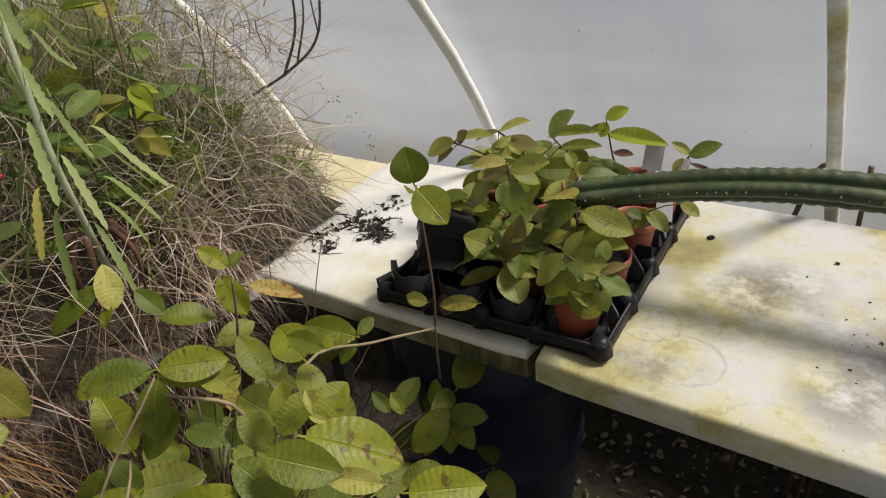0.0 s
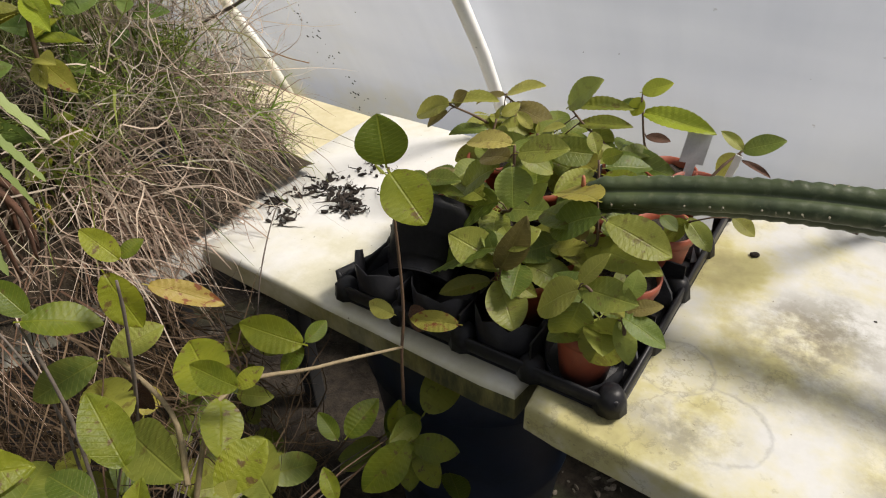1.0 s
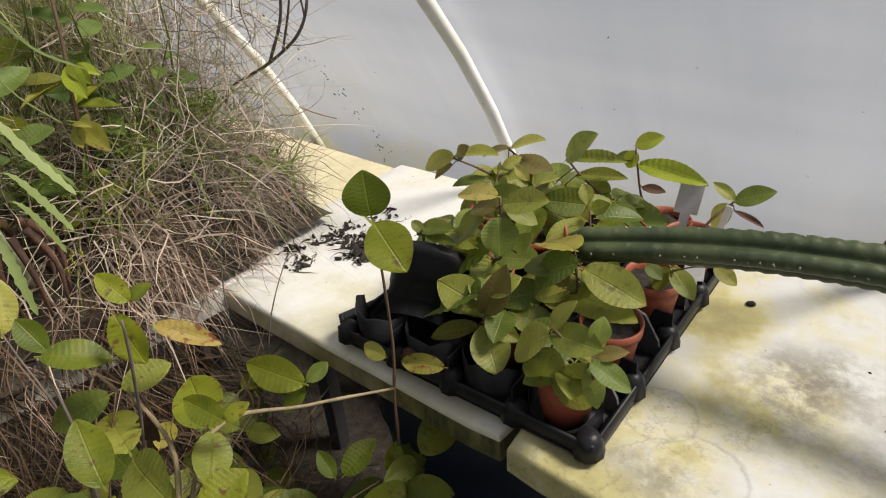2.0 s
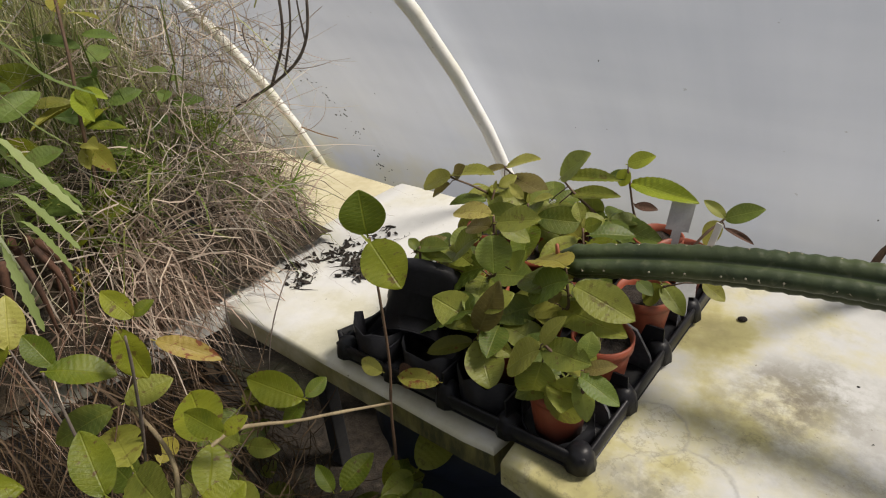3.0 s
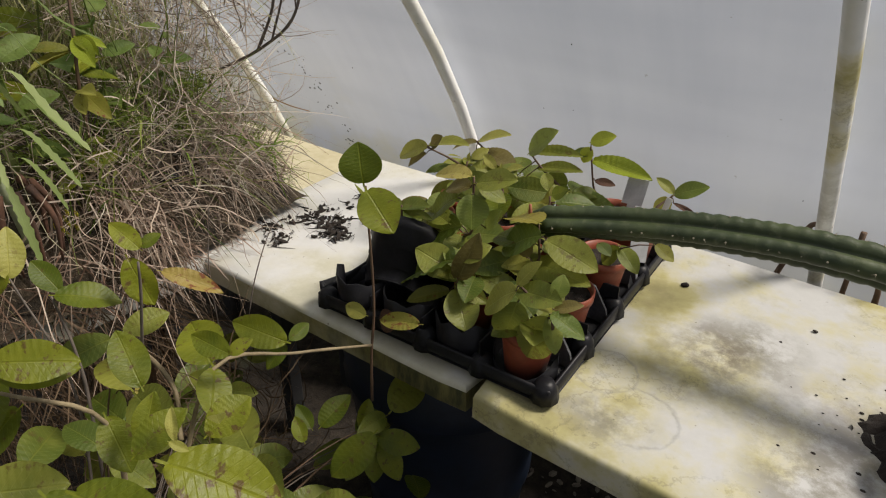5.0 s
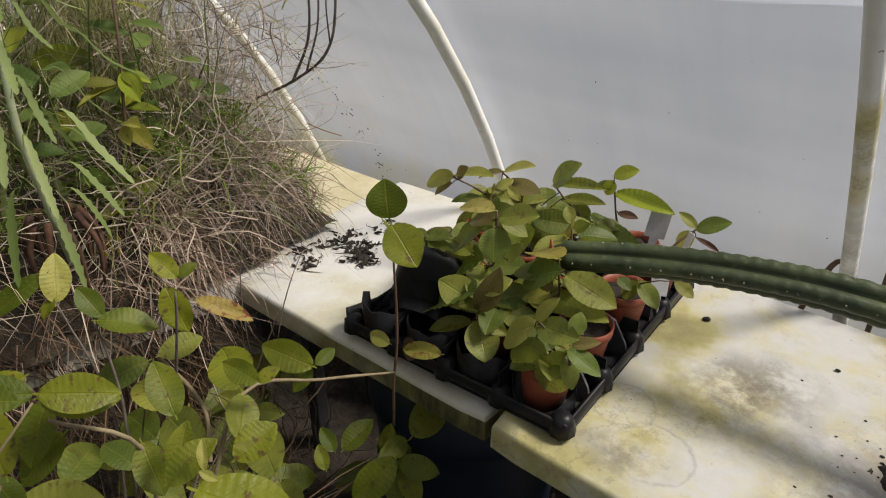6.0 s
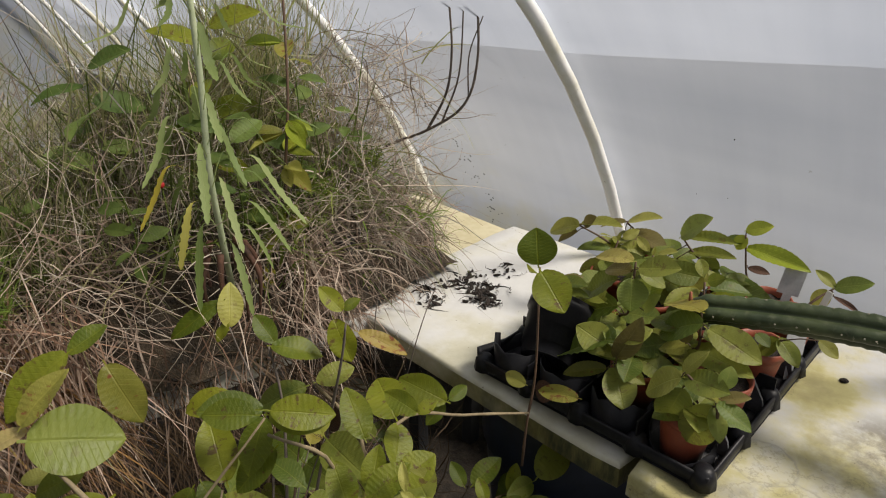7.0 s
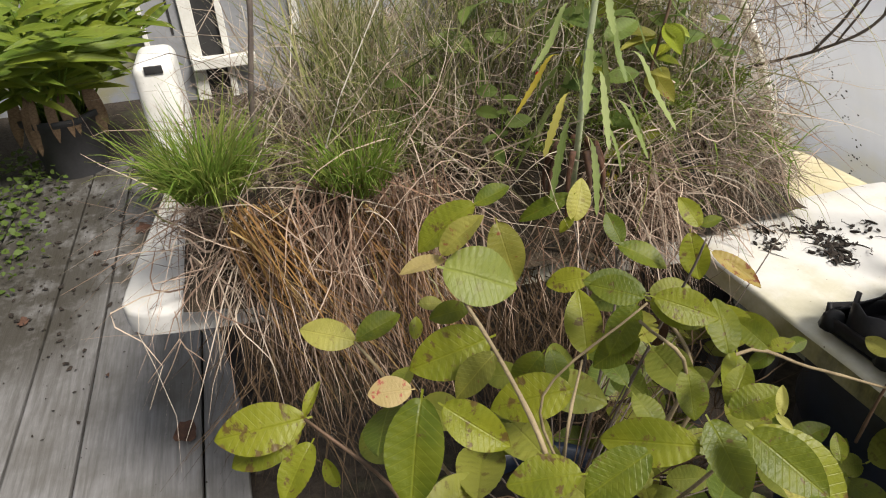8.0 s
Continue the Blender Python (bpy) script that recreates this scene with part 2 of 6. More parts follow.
M_DUSTY = plain("dusty_black_plastic", (0.035, 0.037, 0.040), (0.10, 0.104, 0.108), 30, 0.55, 0.1)
M_TERRA = plain("terracotta_plastic", (0.29, 0.066, 0.030), (0.18, 0.043, 0.022), 22, 0.5, 0.1)
M_BLUE = plain("blue_plastic", (0.011, 0.019, 0.038), (0.006, 0.010, 0.020), 6, 0.45, 0.1)
M_TAG = plain("grey_tag", (0.44, 0.45, 0.46), (0.32, 0.33, 0.34), 30, 0.5, 0.05)
M_BARK = plain("pale_bark", (0.30, 0.24, 0.14), (0.17, 0.13, 0.075), 40, 0.75, 0.4)
M_STEM = plain("brown_stem", (0.13, 0.075, 0.045), (0.07, 0.045, 0.025), 50, 0.7, 0.3)
M_TWIG = plain("grey_twig", (0.16, 0.13, 0.11), (0.08, 0.065, 0.055), 50, 0.8, 0.3)
M_RED = plain("red_joint", (0.30, 0.07, 0.03), (0.22, 0.09, 0.04), 40, 0.6, 0.2)
M_CACTUS = cactus_material()
M_SPINE = plain("areole", (0.36, 0.33, 0.24), (0.22, 0.20, 0.14), 80, 0.8, 0.2)
M_LEAF = leaf_material("seedling_leaf", (0.080, 0.120, 0.015), (0.265, 0.280, 0.045), (0.34, 0.26, 0.045), 0.6)
M_SHRUB = leaf_material("shrub_leaf", (0.078, 0.115, 0.006), (0.235, 0.255, 0.015), (0.40, 0.37, 0.04), 0.85)
M_SHRUB_DIM = leaf_material("soft_green_leaf", (0.10, 0.150, 0.020), (0.27, 0.31, 0.06), (0.30, 0.27, 0.05), 0.3)
M_LIME = leaf_material("lime_leaf", (0.24, 0.30, 0.02), (0.42, 0.46, 0.05), (0.42, 0.40, 0.05), 0.2)
M_BRONZE = leaf_material("bronze_leaf", (0.115, 0.095, 0.028), (0.24, 0.20, 0.06), (0.26, 0.17, 0.05), 0.5)
M_BLUSH = leaf_material("pink_flushed_leaf", (0.40, 0.33, 0.12), (0.58, 0.44, 0.22), (0.5, 0.32, 0.18), 1.0, blotch=(0.42, 0.06, 0.07))
M_YOUNG = leaf_material("young_leaf", (0.23, 0.24, 0.04), (0.44, 0.42, 0.10), (0.40, 0.31, 0.09), 0.4)
M_PINK = leaf_material("reddened_leaf", (0.13, 0.14, 0.02), (0.31, 0.29, 0.05), (0.40, 0.26, 0.08), 1.0, blotch=(0.20, 0.055, 0.025))
M_SERR = leaf_material("serrated_leaf", (0.15, 0.215, 0.05), (0.31, 0.37, 0.14), (0.46, 0.36, 0.03), 0.15, 0.5, 9)
M_SERR_OLD = leaf_material("yellow_serrated_leaf", (0.42, 0.34, 0.04), (0.55, 0.45, 0.06), (0.50, 0.38, 0.03), 0.4, 0.5, 9)
M_WEED = leaf_material("weed_leaf", (0.07, 0.125, 0.02), (0.16, 0.22, 0.045), (0.2, 0.18, 0.05), 0.3, 0.5, 7)
M_GINGER = leaf_material("ginger_leaf", (0.10, 0.165, 0.018), (0.25, 0.31, 0.035), (0.34, 0.34, 0.05), 0.2, 0.4, 3)
M_DEAD = plain("dead_leaf", (0.13, 0.06, 0.035), (0.045, 0.025, 0.018), 25, 0.85, 0.5)
M_HUSK = plain("dry_husk", (0.36, 0.25, 0.15), (0.20, 0.13, 0.08), 25, 0.85, 0.4)
M_YELLOW = plain("yellow_petal", (0.55, 0.50, 0.03), (0.40, 0.36, 0.02), 60, 0.6, 0.1)
M_FLOWER_RED = plain("red_petal", (0.55, 0.02, 0.02), (0.35, 0.02, 0.02), 60, 0.6, 0.1)
M_DRY = strands("dry_grass", (0.70, 0.59, 0.47), (0.27, 0.19, 0.145), (0.55, 0.43, 0.35), (0.085, 0.056, 0.042), (0.42, 0.29, 0.225), (0.76, 0.68, 0.57))
M_GREYED = strands("greyed_grass", (0.74, 0.67, 0.57), (0.26, 0.20, 0.155), (0.58, 0.50, 0.42), (0.07, 0.052, 0.04), (0.44, 0.35, 0.28), (0.82, 0.77, 0.68))
M_STRAW = strands("straw_stalks", (0.40, 0.26, 0.08), (0.32, 0.17, 0.06), (0.20, 0.11, 0.05), (0.46, 0.33, 0.14))
M_BROWN = strands("brown_stalks", (0.40, 0.25, 0.17), (0.15, 0.085, 0.06), (0.56, 0.42, 0.32), (0.07, 0.042, 0.03), (0.30, 0.18, 0.125))
M_PALE = strands("pale_stalks", (0.62, 0.53, 0.44), (0.50, 0.38, 0.30), (0.70, 0.64, 0.54))
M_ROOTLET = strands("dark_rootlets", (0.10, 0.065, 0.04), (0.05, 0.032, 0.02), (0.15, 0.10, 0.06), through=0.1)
M_GRASS = strands("green_grass", (0.13, 0.24, 0.03), (0.22, 0.35, 0.05), (0.30, 0.34, 0.08), (0.11, 0.19, 0.03), through=0.35)
M_MIXED = strands("mixed_grass", (0.26, 0.33, 0.08), (0.56, 0.50, 0.29), (0.32, 0.38, 0.10), (0.40, 0.33, 0.21), (0.15, 0.20, 0.05), (0.60, 0.56, 0.38), through=0.3)
M_FRESH = strands("rank_grass", (0.13, 0.185, 0.04), (0.21, 0.26, 0.075), (0.075, 0.115, 0.03), (0.32, 0.31, 0.15), (0.10, 0.15, 0.035), through=0.3)
M_FERN = strands("moss_weed", (0.08, 0.14, 0.02), (0.15, 0.21, 0.03), (0.20, 0.23, 0.05), through=0.3)
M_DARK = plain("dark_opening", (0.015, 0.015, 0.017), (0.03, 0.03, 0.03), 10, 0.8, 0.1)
M_GREY = plain("grey_panel", (0.30, 0.31, 0.33), (0.22, 0.23, 0.25), 6, 0.6, 0.1)

# ---- builders ----


def empty(name, at=(0, 0, 0)):
    ob = new(name)
    ob.location = at
    ob.empty_display_size = 0.05
    bpy.context.view_layer.update()
    return ob


def link(name, mesh, material, parent=None, label=""):
    if material and not mesh.materials:
        mesh.materials.append(material)
    ob = new(name, mesh)
    if parent:
        ob.parent = parent
        ob.matrix_parent_inverse = parent.matrix_world.inverted()
    if label:
        ob["label"] = label
    return ob


def mesh_of(name, bm, smooth=True, sharp=None):
    me = bpy.data.meshes.new(name)
    bm.normal_update()
    bm.to_mesh(me)
    bm.free()
    for p in me.polygons:
        p.use_smooth = smooth
    if sharp:
        me.set_sharp_from_angle(angle=radians(sharp))
    return me


def part(name, bm, material, parent=None, label="", smooth=True, sharp=None):
    return link(name, mesh_of(name, bm, smooth, sharp), material, parent, label)


def box(bm, x0, y0, z0, x1, y1, z1, bevel=0.0, segments=2):
    r = bmesh.ops.create_cube(bm, size=1.0, matrix=Matrix.Translation(((x0 + x1) / 2, (y0 + y1) / 2, (z0 + z1) / 2)) @ Matrix.Diagonal((x1 - x0, y1 - y0, z1 - z0, 1)))
    if bevel:
        edges = list({e for v in r["verts"] for e in v.link_edges})
        bmesh.ops.bevel(bm, geom=edges, offset=bevel, segments=segments, affect="EDGES", profile=0.5)
    return bm


def turned(bm, profile, m=Matrix(), n=24, cap=True):
    """A body turned round z from (radius, height) pairs."""
    rings = [[bm.verts.new(m @ Vector((r * math.cos(2 * math.pi * i / n), r * math.sin(2 * math.pi * i / n), z))) for i in range(n)] for r, z in profile]
    for a, b in zip(rings, rings[1:]):
        for i in range(n):
            bm.faces.new((a[i], a[(i + 1) % n], b[(i + 1) % n], b[i]))
    if cap:
        bm.faces.new(rings[-1])
        bm.faces.new(rings[0][::-1])
    return bm


def smooth_path(points, steps=6):
    """A smooth line through a few points."""
    p = [Vector(q) for q in points]
    p = [2 * p[0] - p[1]] + p + [2 * p[-1] - p[-2]]
    out = []
    for a, b, c, d in zip(p, p[1:], p[2:], p[3:]):
        for k in range(steps):
            t = k / steps
            out.append(0.5 * (2 * b + (c - a) * t + (2 * a - 5 * b + 4 * c - d) * t * t + (3 * b - a - 3 * c + d) * t ** 3))
    return out + [p[-2]]


def tube(bm, points, r0, r1=None, n=8, ribs=None, knots=0.0):
    """A tapered tube along points; ribs(angle, s) may shape its section."""
    r1 = r0 if r1 is None else r1
    up, rings = Vector((0.13, 0.21, 0.97)), []
    for k, p in enumerate(points):
        s = k / (len(points) - 1)
        d = (points[min(k + 1, len(points) - 1)] - points[max(k - 1, 0)]).normalized()
        a = up.cross(d).normalized()
        b = d.cross(a)
        r = r0 + (r1 - r0) * s
        if knots and k % 5 == 2:
            r *= 1 + knots
        ring = []
        for i in range(n):
            w = 2 * math.pi * i / n
            q = r * (ribs(w, s) if ribs else 1)
            ring.append(bm.verts.new(p + q * (math.cos(w) * a + math.sin(w) * b)))
        rings.append(ring)
    for a, b in zip(rings, rings[1:]):
        for i in range(n):
            bm.faces.new((a[i], a[(i + 1) % n], b[(i + 1) % n], b[i]))
    bm.faces.new(rings[0][::-1]), bm.faces.new(rings[-1])
    return bm


def ribbons(name, lines, width, material, parent=None, label=""):
    """Many thin blades in one mesh: lines is a list of (n, 3) arrays, width their half widths."""
    verts, faces, base = [], [], 0
    for k, p in enumerate(lines):
        w = width[k] if hasattr(width, "__len__") else width
        n = len(p)
        d = np.gradient(p, axis=0)
        d /= np.linalg.norm(d, axis=1)[:, None] + 1e-9
        s = np.cross(d, np.random.normal(size=3))
        s /= np.linalg.norm(s, axis=1)[:, None] + 1e-9
        taper = (1 - np.linspace(0, 1, n) ** 2 * 0.85)[:, None] * w
        verts.append(np.stack([p + s * taper, p - s * taper], 1).reshape(-1, 3))
        faces += [(base + 2 * i, base + 2 * i + 1, base + 2 * i + 3, base + 2 * i + 2) for i in range(n - 1)]
        base += 2 * n
    me = bpy.data.meshes.new(name)
    me.from_pydata(np.concatenate(verts).tolist(), [], faces)
    for p in me.polygons:
        p.use_smooth = True
    return link(name, me, material, parent, label)


def blade(root, way, length, droop, n=6, wild=0.0):
    """One blade: it leaves root along way and bends down."""
    s = np.linspace(0, 1, n)[:, None]
    way = np.asarray(way, float)
    way = way / (np.linalg.norm(way) + 1e-9)
    p = np.asarray(root) + way * s * length + np.array([0, 0, -1.0]) * (s ** 2) * droop * length
    if wild:
        p = p + np.random.normal(size=(1, 3)) * wild * length * s ** 2 + np.random.normal(size=(1, 3)) * wild * 0.7 * length * np.sin(s * 5)
    return p


def leaf_mesh(name, wide=0.52, bend=0.18, fold=0.18, wavy=0.014, tip=1.0, nu=42, nv=6):
    """A leaf of length 1 along y, its upper side up, with a fold at the midrib and sunken side veins."""
    bm = bmesh.new()
    uvl = bm.loops.layers.uv.new("UV")
    grid, uv = [], {}
    for i in range(nu + 1):
        t = i / nu
        half = wide / 2 * max(0.0, math.sin(math.pi * (0.02 + 0.98 * t ** (0.90 * tip)))) ** (0.58 + 0.16 * t * t)
        if i == nu:
            half = 0.004
        row = []
        for j in range(nv + 1):
            s = 2 * j / nv - 1
            x = s * half
            z = -bend * t * t + fold * abs(x) * 0.9 - 0.25 * fold * x * x / max(wide, 0.1) + wavy * math.cos((t - abs(s) * 0.20) * 11 * 2 * math.pi) * (abs(s) ** 0.5) * (1 - t * 0.4)
            z += 0.012 * math.sin(7 * t + 3 * s)
            v = bm.verts.new((x, t, z))
            uv[v] = (0.5 + 0.5 * s * half / max(wide / 2, 1e-6), t)
            row.append(v)
        grid.append(row)
    for i in range(nu):
        for j in range(nv):
            f = bm.faces.new((grid[i][j], grid[i][j + 1], grid[i + 1][j + 1], grid[i + 1][j]))
            for l in f.loops:
                l[uvl].uv = uv[l.vert]
    # leaf stalk
    a, b, c, d = (bm.verts.new(q) for q in ((-0.012, 0.02, 0.0), (0.012, 0.02, 0.0), (0.012, -0.09, 0.01), (-0.012, -0.09, 0.01)))
    f = bm.faces.new((a, d, c, b))
    for l in f.loops:
        l[uvl].uv = (0.5, 0.0)
    return mesh_of(name, bm)


LEAVES = {}


def leaf_shape(kind, k):
    key = (kind, k % 5)
    if key not in LEAVES:
        rnd = random.Random(100 + 7 * (k % 5) + len(kind))
        if kind == "long":
            me = leaf_mesh("long_leaf", rnd.uniform(0.13, 0.17), rnd.uniform(0.15, 0.45), 0.25, 0.004, 0.9, 10, 4)
        elif kind == "small":
            me = leaf_mesh("small_leaf", rnd.uniform(0.5, 0.7), rnd.uniform(0.1, 0.3), 0.2, 0.01, 0.9, 6, 4)
        else:
            me = leaf_mesh("broad_leaf", rnd.uniform(0.48, 0.56), rnd.uniform(0.08, 0.34), rnd.uniform(0.15, 0.4), rnd.uniform(0.006, 0.010), rnd.uniform(0.95, 1.14))
        LEAVES[key] = me
    return LEAVES[key]


COUNT = [0]
TINTED = {}


def leaf(plant, base, tip, material=None, wide=0.52, kind="broad", face=None, name="leaf", shape=None):
    """A leaf of a plant from its base to its tip; face is the way its upper side looks."""
    base, tip = Vector(base), Vector(tip)
    COUNT[0] += 1
    k = COUNT[0]
    mat = material or M_SHRUB
    me = leaf_shape(kind, k if shape is None else shape)
    key = (me.name, mat.name)
    if key not in TINTED:
        copy = me.copy()
        copy.materials.clear()
        copy.materials.append(mat)
        TINTED[key] = copy
    d = tip - base
    length = d.length
    y = d / length
    rnd = random.Random(k)
    up = Vector(face) if face else Vector((0.55 + rnd.uniform(-0.4, 0.4), -0.40 + rnd.uniform(-0.4, 0.4), 0.85))
    x = y.cross(up).normalized()
    z = x.cross(y)
    m = Matrix((x, y, z)).transposed().to_4x4()
    m = Matrix.Translation(base) @ m @ Matrix.Diagonal((length * wide / 0.47, length, length, 1))
    ob = new(name, TINTED[key])
    ob.parent = plant
    ob.matrix_world = m
    return ob

# ---- the tunnel: ground, hoops, film ----
TOP = 0.80            # the upper side of the benches
TUNNEL_Y, TUNNEL_Z, TUNNEL_R = -1.12, -0.03, 1.90


def arc(angle, r=TUNNEL_R):
    """A point of the tunnel's section; 0 degrees is the foot behind the table."""
    w = radians(angle)
    return TUNNEL_Y + r * math.cos(w), TUNNEL_Z + r * math.sin(w)


def ground():
    bm = bmesh.new()
    xs = [-400, -60, -12] + [-5 + 0.25 * i for i in range(33)] + [12, 60, 400]
    ys = [-400, -60, -12] + [-4 + 0.25 * i for i in range(25)] + [12, 60, 400]
    rows = []
    for x in xs:
        row = []
        for y in ys:
            z = -0.02 + 0.018 * noise.noise(Vector((x * 2.1, y * 2.1, 0))) if abs(x) < 8 and abs(y) < 8 else -0.02
            row.append(bm.verts.new((x, y, z)))
        rows.append(row)
    for a, b in zip(rows, rows[1:]):
        for j in range(len(a) - 1):
            bm.faces.new((a[j], b[j], b[j + 1], a[j + 1]))
    return tagged(part("ground", bm, M_GROUND), "dark damp soil with pale crumbs and moss", "ground", kind="structure")


ground()


def hoop(x, lean=0.0):
    """One bent plastic pipe of the tunnel's frame."""
    pts = []
    for k in range(41):
        y, z = arc(180 * k / 40)
        pts.append(Vector((x + lean * (z - 0.8) if k < 20 else x + lean * (TUNNEL_R - 0.8), y, z)))
    bm = tube(bmesh.new(), pts, 0.0120, n=14)
    return tagged(part("hoop", bm, M_PIPE_OLD if lean else M_PIPE), "ivory plastic pipe hoop stained with green algae", "pipe", "tunnel hoops")


for hx, hl in ((-3.85, 0), (-3.175, 0), (-2.5, 0), (-1.825, 0), (-1.15, 0), (-0.474, 0), (0.2, 0.0), (0.874, -0.115), (1.6, 0), (2.3, 0)):
    hoop(hx, hl)


def cover(name, low, high, steps, label, shade, material=M_FILM):
    """A strip of the polythene cover over the hoops, slack between them."""
    bm = bmesh.new()
    rows = []
    for i in range(121):
        x = -3.9 + 6.6 * i / 120
        row = []
        for k in range(steps + 1):
            w = low + (high - low) * k / steps
            y, z = arc(w, TUNNEL_R + 0.024 + 0.006 * noise.noise(Vector((x * 3, w * 0.05, 2))) + 0.003 * noise.noise(Vector((x * 14, w * 0.2, 5))))
            row.append(bm.verts.new((x, y, z)))
        rows.append(row)
    for a, b in zip(rows, rows[1:]):
        for j in range(steps):
            bm.faces.new((a[j], b[j], b[j + 1], a[j + 1]))
    ob = tagged(part(name, bm, material), label, "film", kind="structure")
    ob.visible_shadow = shade


def film():
    cover("wall_film", 20, 160, 48, "milky grey weathered polythene tunnel cover", False)
    # unseen foot strips, darkened and shadow-casting to deepen the shade under the benches
    cover("wall_skirt_north", 0, 20, 8, "foot of the milky tunnel cover, unseen and darkened to hold back low light", True, M_SKIRT)
    cover("wall_skirt_south", 160, 180, 8, "foot of the milky tunnel cover, unseen and darkened to hold back low light", True, M_SKIRT)
    # a lapped second sheet along the upper part
    bm = bmesh.new()
    rows = []
    for i in range(81):
        x = -3.0 + 5.6 * i / 80
        row = []
        for k in range(9):
            w = 42.6 + 3.2 * (x - 0.26) + 0.25 * noise.noise(Vector((x * 2, 0, 9))) + 1.6 * k
            y, z = arc(w, TUNNEL_R + 0.016 + 0.002 * noise.noise(Vector((x * 9, k, 1))))
            row.append(bm.verts.new((x, y, z)))
        rows.append(row)
    for a, b in zip(rows, rows[1:]):
        for j in range(8):
            bm.faces.new((a[j], b[j], b[j + 1], a[j + 1]))
    lap = tagged(part("trim_film_lap", bm, M_LAP), "creased lap of a second milky film", "film", kind="structure")
    lap.visible_shadow = False


film()


def end_wall(x, name):
    """A film end of the tunnel."""
    bm = bmesh.new()
    ring = [bm.verts.new((x, *arc(180 * k / 40, TUNNEL_R + 0.02))) for k in range(41)]
    bm.faces.new(ring)
    ob = tagged(part(name, bm, M_FILM), "milky polythene end of the tunnel", "film", kind="structure")


end_wall(-3.9, "wall_west")
end_wall(2.7, "wall_east")


def mould():
    """Dark mould dots in a drifting line on the film."""
    rnd = random.Random(5)
    bm = bmesh.new()
    for k in range(75):
        u = rnd.random()
        w0 = 23.0 + 15 * u + rnd.gauss(0, 0.9)
        x = -0.215 - 0.10 * u + rnd.gauss(0, 0.020)
        size = 0.0040
        if rnd.random() < 0.12:
            x, w0 = rnd.uniform(-0.2, 0.95), rnd.uniform(20, 42)
            size = 0.0016
        y, z = arc(w0, TUNNEL_R + 0.009)
        r = rnd.uniform(0.0008, size)
        n = 7
        ny, nz = -math.cos(radians(w0)), -math.sin(radians(w0))
        vs = []
        for i in range(n):
            q = 2 * math.pi * i / n
            rr = r * rnd.uniform(0.6, 1.2)
            vs.append(bm.verts.new((x + rr * math.cos(q), y - nz * rr * math.sin(q), z + ny * rr * math.sin(q))))
        top = bm.verts.new((x, y + 0.002 * ny, z + 0.002 * nz))
        for i in range(n):
            bm.faces.new((vs[i], vs[(i + 1) % n], top))
    tagged(part("mould_spots", bm, M_DARK), "scattered black mould dots on the film", "mould", kind="stuff")


mould()

# ---- the floor boards of the path ----


def boards():
    path = tagged(empty("floor_boards", (-1, -1.4, 0)), "grey weathered wooden boards of the path, stained and worn", "floor", kind="structure")
    y = -0.90
    for k, w in enumerate((0.12, 0.33, 0.185, 0.30, 0.30, 0.28)):
        bm = bmesh.new()
        box(bm, -2.75 + 0.1 * (k % 2), y - w + 0.004, 0.0, 2.4, y - 0.004, 0.024, 0.004, 1)
        for v in bm.verts:
            v.co.z += 0.004 * noise.noise(Vector((v.co.x, k * 3.3, 0)))
        part("board", bm, M_BOARD, path, smooth=False)
        y -= w


boards()

# ---- the benches ----


# the grassy board has sunk at its far end
SLOPE = 0.056
SHEAR = Matrix(((1, 0, 0, 0), (-0.036, 1, 0, 0), (SLOPE, 0, 1, 0), (0, 0, 0, 1)))
SAG = pose(0.567, 0.006, TOP) @ SHEAR @ pose(-0.567, 0, -TOP)


def surface(x):
    """The height of the bench's upper side."""
    return TOP - SLOPE * max(0.0, 0.567 - x)


